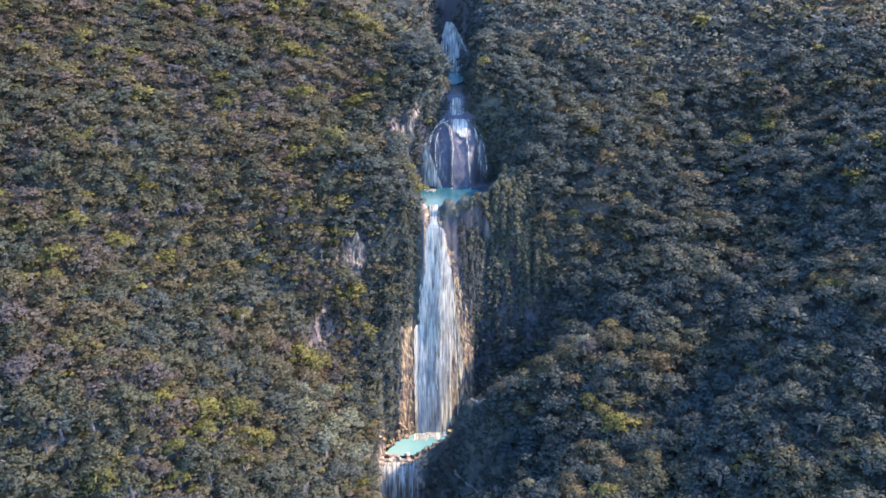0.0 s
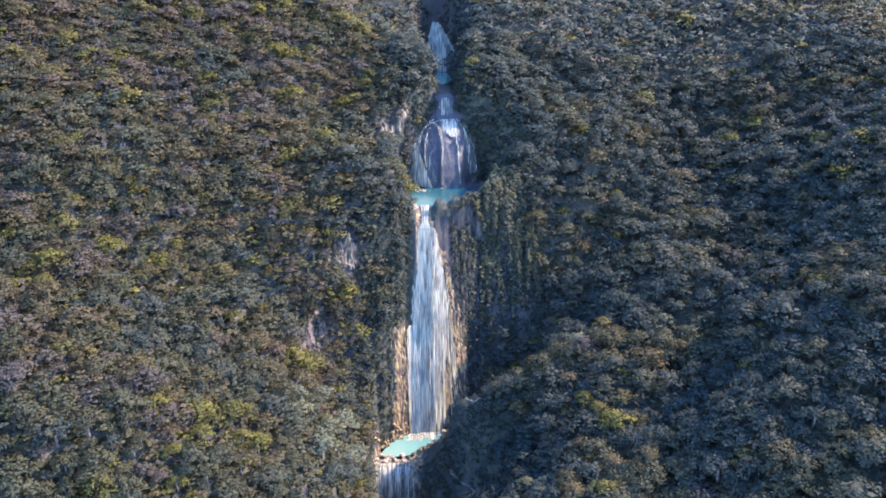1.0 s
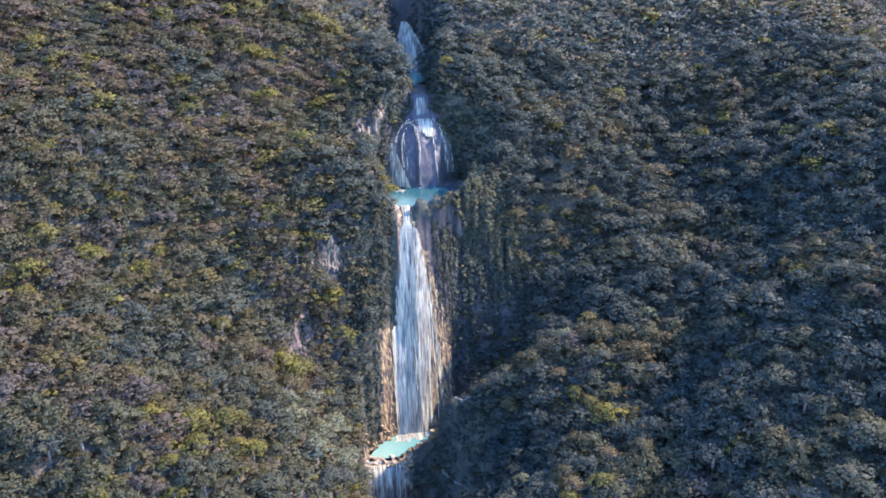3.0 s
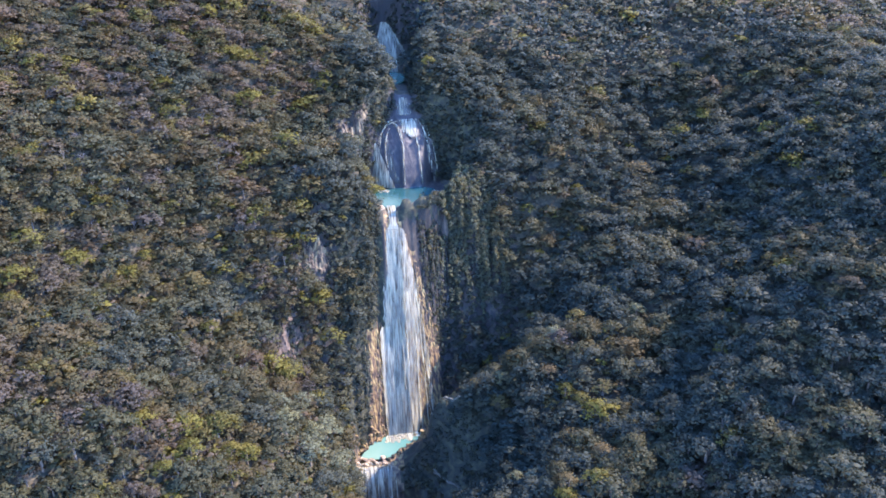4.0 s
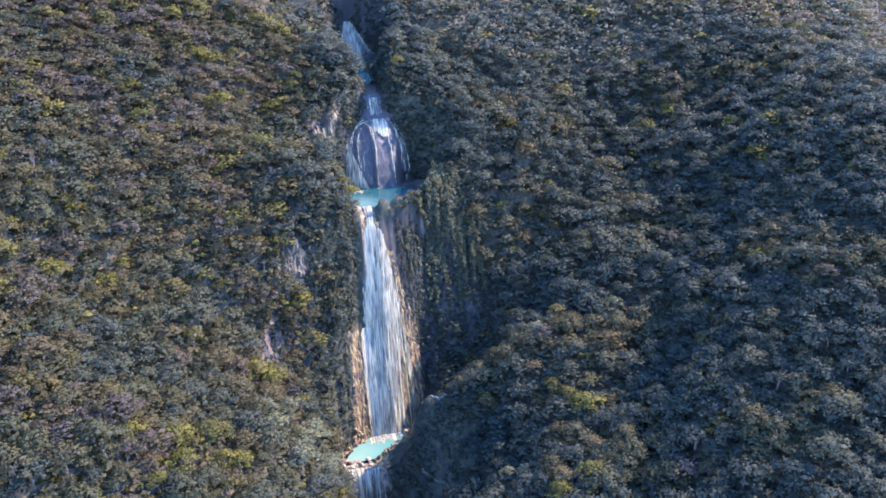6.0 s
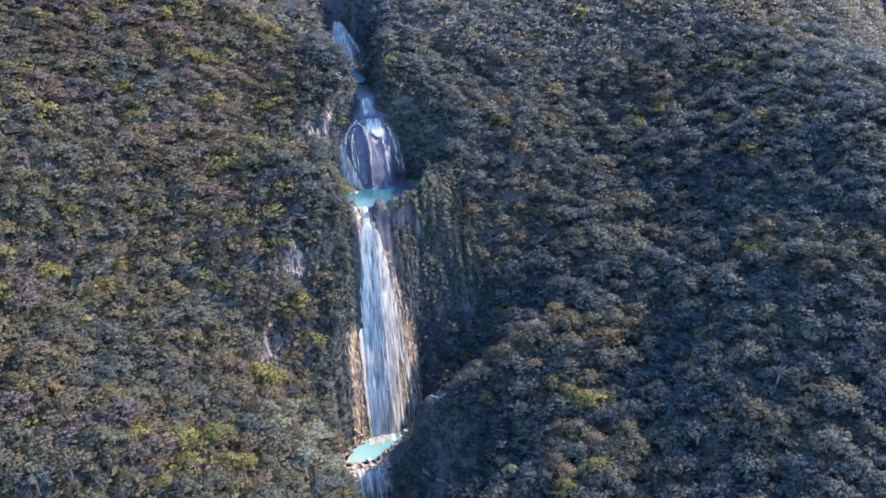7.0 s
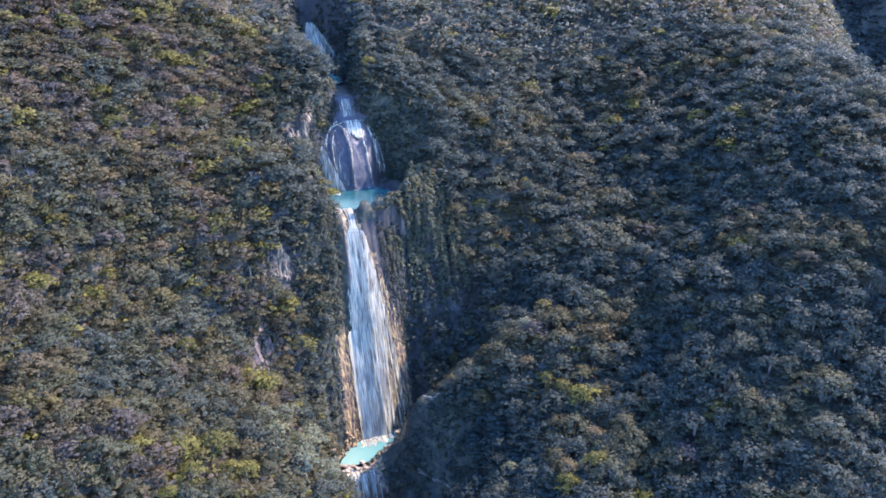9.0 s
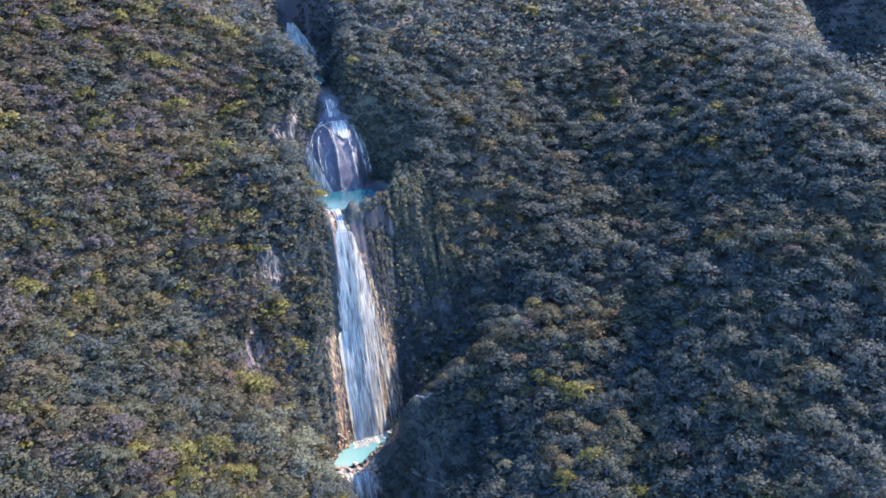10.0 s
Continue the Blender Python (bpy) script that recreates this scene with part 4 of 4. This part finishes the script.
FINE = [crown_shape(100 + i, 16 + 2 * (i % 4), 21, 0.078) for i in range(8)]
MIDDLE = [crown_shape(200 + i, 12 + i % 4, 19, 0.088) for i in range(8)]
FAR = [crown_shape(300 + i, 8, 8, 0.15) for i in range(6)]
TUFT = [crown_shape(400 + i, 4 + i % 3, 8, 0.24, 0.8, 0.6, -0.5) for i in range(5)]
SHRUB = [crown_shape(450 + i, 3, 6, 0.26, 0.7, 0.75, -0.3) for i in range(5)]
rng = np.random.RandomState(7)
single_places, canopy = [], []
for name, label, shapes, y0, y1, gap, seed in (
        ("near_forest", "dense dry tropical forest in olive, brown and yellow-green", FINE, 165, 330, 5.9, 1),
        ("middle_forest", "dense olive and grey-brown forest on steep slopes", MIDDLE, 330, 480, 6.0, 2),
        ("far_forest", "hazy dark forest on the upper mountainside", FAR, 480, 860, 7.2, 3)):
    p = plant(seed, -520, 760, y0, y1, gap, in_valley)
    p = p[(p[:, 1] < 610) | ((p[:, 0] > 0.52 * p[:, 1] + 20) & (p[:, 0] < 0.7 * p[:, 1] + 70))]
    p = p[off_water(p[:, 0], p[:, 1]) & (slope_at(p[:, 0], p[:, 1]) < 2.3) & ~bare(p[:, 0], p[:, 1])]
    p = p[np.all([np.hypot(p[:, 0] - mx, p[:, 1] - my) > mr * 0.85 + 1.8 for mx, my, mr, mk in MARKED], axis=0)]
    rad = gap * (0.68 + 0.74 * rng.uniform(size=len(p)) ** 2.0) * np.where(rng.uniform(size=len(p)) < 0.05, 1.15, 1.0)
    lift, tint = rad * 0.6 + rng.uniform(0.0, 1.0, len(p)) ** 1.6 * np.where((p[:, 0] > 5) & (p[:, 0] < 48) & (p[:, 1] > 310) & (p[:, 1] < 348), 1.0, np.where(p[:, 0] > 30, 5.5, 2.4)), tint_of(p[:, 0], p[:, 1], seed + 50)
    own = np.zeros(len(p), bool)
    if name == "near_forest":
        near = np.where((p[:, 1] > 200) & (np.abs(p[:, 0]) > 40) & (p[:, 0] > -0.52 * p[:, 1] - 24) & (p[:, 0] < 0.92 * p[:, 1]))[0]
        own[near[np.argsort(p[near, 1])][:282]] = True
    single_places += list(zip(p[own, 0], p[own, 1], rad[own], lift[own], tint[own]))
    canopy.append(np.c_[p, rad])
    forest(name, label, p[~own], rad[~own], lift[~own], shapes, tint[~own], seed + 90)


# the trees nearest to the viewer, each on its own trunk
def trunk_mesh(seed):
    """A tapered, forked trunk about 1 high that ends in limbs inside the crown."""
    rng = np.random.RandomState(seed)
    vs, fs, n = [], [], 0
    runs = [((0, 0, -1.3), (rng.uniform(-0.06, 0.06), rng.uniform(-0.06, 0.06), -0.15), 0.10, 0.065)]
    for k in range(5):
        a = 6.2832 * k / 5 + rng.uniform(-0.4, 0.4)
        r = rng.uniform(0.35, 0.6)
        runs.append((runs[0][1], (r * math.cos(a), r * math.sin(a), rng.uniform(0.0, 0.35)), 0.05, 0.015))
    for p, q, r0, r1 in runs:
        p, q = np.array(p), np.array(q)
        for t, r in ((0, r0), (0.5, (r0 + r1) / 2), (1, r1)):
            c = p + (q - p) * t + (0, 0, 0.06 * math.sin(t * 3.14))
            vs += [c + (r * math.cos(a), r * math.sin(a), 0) for a in np.linspace(0, 6.2832, 6)[:5]]
        for h in range(2):
            for j in range(5):
                k = (j + 1) % 5
                fs.append((n + h * 5 + j, n + h * 5 + k, n + h * 5 + 5 + k, n + h * 5 + 5 + j))
        n += 15
    return mesh_from("trunk", np.array(vs), np.array(fs), [BARK], True)


TRUNKS = [trunk_mesh(800 + i) for i in range(4)]
CROWNS = [crown_shape(820 + i, 20 + 2 * (i % 4), 26, 0.074) for i in range(6)]
CROWN_MESHES = [[mesh_from("crown", v, f, [kind[0]], True) for v, f, a in CROWNS] for kind in KINDS]
for row in CROWN_MESHES:
    for me, (v, f, a) in zip(row, CROWNS):
        aim(me, a)
all_single = [(x, y, r, min(up, r * 0.7 + 2.2), 0 if t < 0.26 else 1 if t < 0.54 else 2 if t < 0.85 else 3) for x, y, r, up, t in single_places[:282]] + [(x, y, r, r * 0.8 + 1.5, kind) for x, y, r, kind in MARKED]
for k, (x, y, r, up, kind) in enumerate(all_single):
    tree = tagged(new("tree"), KINDS[kind][2], "tree", "trees on the near slope")
    floor = ground_height(np.array([x]), np.array([y]))[0]
    tree.matrix_basis = pose(x, y, floor, 0, 0, k * 137.5 % 360)
    for part_name, me in (("trunk", TRUNKS[k % 4]), ("crown", CROWN_MESHES[kind][k % 6])):
        ob = new(part_name, me)
        ob.parent = tree
        ob.matrix_basis = Matrix.Translation((0, 0, up)) @ Matrix.Diagonal((r, r, r * (0.9 + 0.05 * (k % 7)) if part_name == "crown" else max(r, (up + 0.4) / 1.3), 1))

# leafless trees with pale limbs that stand among the dry ones
def twig_mesh(seed):
    """A thin haze of bare upward twigs, unit size, round the limbs of a trunk."""
    rng = np.random.RandomState(seed)
    vs, fs = [], []
    for k in range(70):
        a, r = rng.uniform(0, 6.2832), rng.uniform(0.1, 0.62)
        p = np.array([r * math.cos(a), r * math.sin(a), rng.uniform(-0.15, 0.35)])
        q = p + np.array([p[0] * rng.uniform(0.2, 0.7), p[1] * rng.uniform(0.2, 0.7), rng.uniform(0.12, 0.4)])
        w = np.cross(q - p, rng.normal(size=3))
        w *= 0.013 / (np.linalg.norm(w) + 1e-6)
        fs.append((len(vs), len(vs) + 1, len(vs) + 2))
        vs += [p - w, p + w, q]
    return mesh_from("bare_crown", np.array(vs), np.array(fs), [PALE_BARK])


TWIGS = [twig_mesh(860 + i) for i in range(3)]
BARE_TRUNKS = [me.copy() for me in TRUNKS]
for me in BARE_TRUNKS:
    me.materials[0] = PALE_BARK
bare_rng = np.random.RandomState(87)
for k in range(70):
    while True:
        x, y = bare_rng.uniform(-150, -42), bare_rng.uniform(235, 400)
        if x > -0.5 * y and not bare(np.array([x]), np.array([y]))[0]:
            break
    r, up = bare_rng.uniform(2.2, 3.8), bare_rng.uniform(4.6, 6.6)
    snag = tagged(new("bare_tree"), "leafless tree with thin pale grey limbs", "tree", "bare trees on the dry slope")
    snag.matrix_basis = pose(x, y, ground_at(x, y), 0, 0, k * 97 % 360)
    for part_name, me in (("trunk", BARE_TRUNKS[k % 4]), ("bare_crown", TWIGS[k % 3])):
        ob = new(part_name, me)
        ob.parent = snag
        ob.matrix_basis = Matrix.Translation((0, 0, up)) @ Matrix.Diagonal((r, r, r * 1.1 if part_name == "bare_crown" else max(r, (up + 0.4) / 1.3), 1))

# low trees in the gaps of the canopy
X0, Y0, W, H = -340, 180, 860, 305
shut = np.zeros((H, W), bool)
for x, y, r in np.vstack(canopy + [np.array([(m[0], m[1], m[2]) for m in MARKED], float)]):
    i, j, n = int(x - X0), int(y - Y0), int(r) + 1
    if n < i < W - n and n < j < H - n:
        yy, xx = np.ogrid[-n:n + 1, -n:n + 1]
        shut[j - n:j + n + 1, i - n:i + n + 1] |= xx * xx + 1.8 * yy * yy < (0.46 * r) ** 2
p = plant(21, X0 + 2, X0 + W - 2, Y0 + 2, 482, 2.75, in_valley)
p = p[~shut[(p[:, 1] - Y0).astype(int), (p[:, 0] - X0).astype(int)]]
p = p[off_water(p[:, 0], p[:, 1], 1.0) & (slope_at(p[:, 0], p[:, 1]) < 2.3) & ~bare(p[:, 0], p[:, 1])]
rad = rng.uniform(1.8, 3.6, len(p))
forest("undergrowth", "low dry shrubs between the trees", p, rad, rad * 0.42 + 0.3, SHRUB, tint_of(p[:, 0], p[:, 1], 61), 62)

# bushes and creepers that cling to the cliffs
p = plant(11, -75, 95, 262, 610, 1.85, in_valley)
steepness = slope_at(p[:, 0], p[:, 1])
side = np.abs(p[:, 0] - np.interp(p[:, 1], MID_Y, MID_X)) - np.interp(p[:, 1], MID_Y, HALF)
streak = wave(p[:, 0], p[:, 1] * 0.3, 9, 52)
right_main = (p[:, 0] > 15 + 0.1 * (350 - p[:, 1])) & (p[:, 1] > 322) & (p[:, 1] < 374)
left_main = (p[:, 0] < -14.2) & (p[:, 1] > 333) & (p[:, 1] < 374) & (ground_height(p[:, 0], p[:, 1]) > 46)
cleft = (p[:, 1] > 505) & (np.abs(p[:, 0] - 5) < 32) & (steepness > 1.1)
upper = (p[:, 1] > 430) & (p[:, 1] < 476) & (side > 0.3) & (np.abs(p[:, 0] - 8) < 26) & (steepness > 0.7)
right_dome = (p[:, 0] > 26) & (p[:, 1] > 376) & (p[:, 1] < 440)
shade = (p[:, 0] > -8) & (p[:, 0] < 27) & (p[:, 1] > 262) & (p[:, 1] < 300) & (wave(p[:, 0], p[:, 1], 10, 53) > -0.75)
wall = (p[:, 0] > 17) & (p[:, 0] < 58) & (p[:, 1] > 340) & (p[:, 1] < 378) & (steepness > 1.15)
dam = (p[:, 0] > -1) & (p[:, 0] < 34) & (p[:, 1] > 371) & (p[:, 1] < 388) & (p[:, 1] < 377.5 + 0.28 * (p[:, 0] - 6)) & (p[:, 0] > 14)
moss_edge = (p[:, 0] > -33) & (p[:, 0] < -20.5 + streak * 0.8) & (p[:, 1] > 312) & (p[:, 1] < 348) & (steepness > 1.0)
hollow = (((p[:, 0] > 22) & (p[:, 0] < 48) & (p[:, 1] > 396) & (p[:, 1] < 440) & (side > -14)) | ((np.abs(p[:, 0] - 7) > np.interp(p[:, 1], [404, 422, 432, 446], [30, 19, 11, 8])) & (np.abs(p[:, 0] - 7) < 34) & (p[:, 1] > 420) & (p[:, 1] < 474))) & (steepness > 0.55) & ~((np.hypot((p[:, 0] + 20.5 - 0.75 * (p[:, 1] - 421)) / 4, (p[:, 1] - 420) / 13) < 1))
bank = (p[:, 0] > -16) & (p[:, 0] < 13) & (p[:, 1] > 300) & (p[:, 1] < 332)
p = p[(((steepness > 1.3) | shade | wall | upper | cleft) & ((side > 0.5) | right_main | left_main | right_dome | (p[:, 1] < 290) | (p[:, 1] > 543)) & (streak > -0.8) & (side > -9) & ~((np.hypot((p[:, 0] + 40.5) / 4.5, (p[:, 1] - 350) / 6) < 1) | (np.hypot((p[:, 0] + 21) / 4.5, (p[:, 1] - 420) / 7) < 1)) & ~bank) | dam | moss_edge | hollow]
rad = rng.uniform(0.8, 2.2, len(p)) * np.where((p[:, 1] < 302) & (p[:, 0] < 27), 0.8, 1.0)
forest("cliff_bushes", "dark bushes and creepers hanging on the cliffs", p, rad, rad * 0.2, TUFT, np.clip(0.22 + 0.12 * rng.normal(size=len(p)), 0.02, 0.6), 97, 1.5)

# low trees that close the steep shoulder beside the rock dome
p = plant(37, 18, 54, 414, 466, 2.0, lambda x, y: np.abs(x - 7) > np.interp(y, [404, 422, 432, 446], [30, 21, 13, 9]))
rad = rng.uniform(1.3, 3.0, len(p))
forest("shoulder_bushes", "dark olive bushes on the shaded shoulder by the rock dome", p, rad, rad * 0.3, SHRUB, np.clip(0.26 + 0.13 * rng.normal(size=len(p)), 0.02, 0.6), 38, 1.2)

# bushes that close in on the short cascade above the dome, and ferns on the spur's nose
p = plant(39, -10, 26, 429, 476, 1.4, lambda x, y: np.abs(x - 7) > np.interp(y, [429, 437, 450, 476], [11, 4.8, 4.2, 7.5]))
rad = rng.uniform(0.8, 1.9, len(p))
forest("cleft_bushes", "dark bushes closing in on the short cascade", p, rad, rad * 0.3, SHRUB, np.clip(0.22 + 0.13 * rng.normal(size=len(p)), 0.02, 0.6), 40, 1.2)
p = plant(41, 3, 24, 290, 312, 1.2, lambda x, y: y > 290)
p = p[np.abs(p[:, 1] - np.interp(p[:, 0], [7, 11, 15, 18.5], [308, 305.5, 302, 300])) > 0.8]
rad = rng.uniform(0.4, 0.9, len(p))
forest("ferns", "dark green ferns and moss on the nose of the spur", p, rad, rad * 0.25, TUFT, np.clip(0.16 + 0.1 * rng.normal(size=len(p)), 0.02, 0.4), 42, 0.9)

# creepers that hang in ragged streaks down the shaded wall, and the green cap of the rock tower; sunlight on both is in
# the leaf colour
spots = []
for k in range(40):
    x, top, low = rng.uniform(19, 50), rng.uniform(371, 396), rng.uniform(356, 370)
    lean = rng.uniform(-0.25, 0.25)
    for y in np.arange(top, low, -0.55):
        if rng.uniform() < 0.72:
            spots.append((x + lean * (top - y) + rng.normal() * 0.5, y))
p = np.array(spots)
p = p[slope_at(p[:, 0], p[:, 1]) > 0.9]
rad = rng.uniform(0.6, 1.5, len(p))
forest("hanging_creepers", "grey-green creepers hanging in streaks down the cliff, brightened as if sunlit", p, rad, rad * 0.5 + 2.2, TUFT, np.clip(0.34 + 0.09 * rng.normal(size=len(p)), 0.05, 0.55), 98, 1.5, SUNNY_CREEPER)
spots = []
for k in range(34):
    x, top, low = rng.uniform(7.5, 24), rng.uniform(366, 379), rng.uniform(345, 366)
    for y in np.arange(top, low, -0.5):
        if rng.uniform() < 0.6:
            spots.append((x + 0.35 * (top - y) * rng.uniform(0.3, 0.7) + rng.normal() * 0.4, y))
p = np.array(spots)
p = p[(slope_at(p[:, 0], p[:, 1]) > 0.9) & (p[:, 0] > np.interp(p[:, 1], [345, 362, 379], [15, 8, 6.5]))]
rad = rng.uniform(0.45, 1.1, len(p))
forest("cliff_creepers", "dark ragged creepers on the darkened rock beside the tall waterfall", p, rad, rad * 0.4 + 0.9, TUFT, np.clip(0.2 + 0.12 * rng.normal(size=len(p)), 0.02, 0.5), 96, 1.6)
along = rng.uniform(0, 1, 200)
p = np.c_[26 + 17 * along + rng.normal(0, 2.0, 200), 385 + 11 * along + rng.normal(0, 2.4, 200)]
rad = rng.uniform(0.6, 1.3, len(p))
forest("mossy_cap", "yellow-green ferns on top of the rock tower, brightened as if sunlit", p, rad, rad * 0.3 + 0.6, TUFT, rng.uniform(0.6, 0.92, len(p)), 99, 0.9, SUNNY_CREEPER)

# woods on the mountain beyond the crest
WOODS = [crown_shape(470 + i, 6, 5, 0.24) for i in range(4)]
p = plant(31, 470, 1010, 520, 1100, 11, lambda x, y: (x > 0.62 * y + 90) & (x < 1.04 * y + 90))
rad = rng.uniform(6.5, 10.5, len(p))
forest("distant_woods", "dark woods on the far mountainside", p, rad, rad * 0.5, WOODS, np.clip(0.12 + 0.1 * rng.normal(size=len(p)), 0.02, 0.5), 32)

# bushes that close the wall on the other side of the tall fall
p = plant(33, -33, -10.5, 336, 376, 1.3, lambda x, y: (x < np.interp(y, [336, 350, 366, 372], [-14.5, -14.0, -11.5, -10.5]) + 0.6 * np.sin(y)) & (ground_height(x, y) > 46) & (ground_height(x, y) < 112))
rad = rng.uniform(0.8, 1.9, len(p))
forest("wall_bushes", "dark green bushes covering the steep wall", p, rad, rad * 0.25, TUFT, np.clip(0.2 + 0.13 * rng.normal(size=len(p)), 0.02, 0.6), 34, 1.4)

# sparse woods on the lower slope, under the flight line
p = plant(35, -190, 200, -60, 166, 9.5, lambda x, y: np.abs(x) < 400)
rad = rng.uniform(4.2, 7.0, len(p))
forest("lower_woods", "olive woods on the lower slope of the valley", p, rad, rad * 0.6, WOODS, tint_of(p[:, 0], p[:, 1], 36), 37)
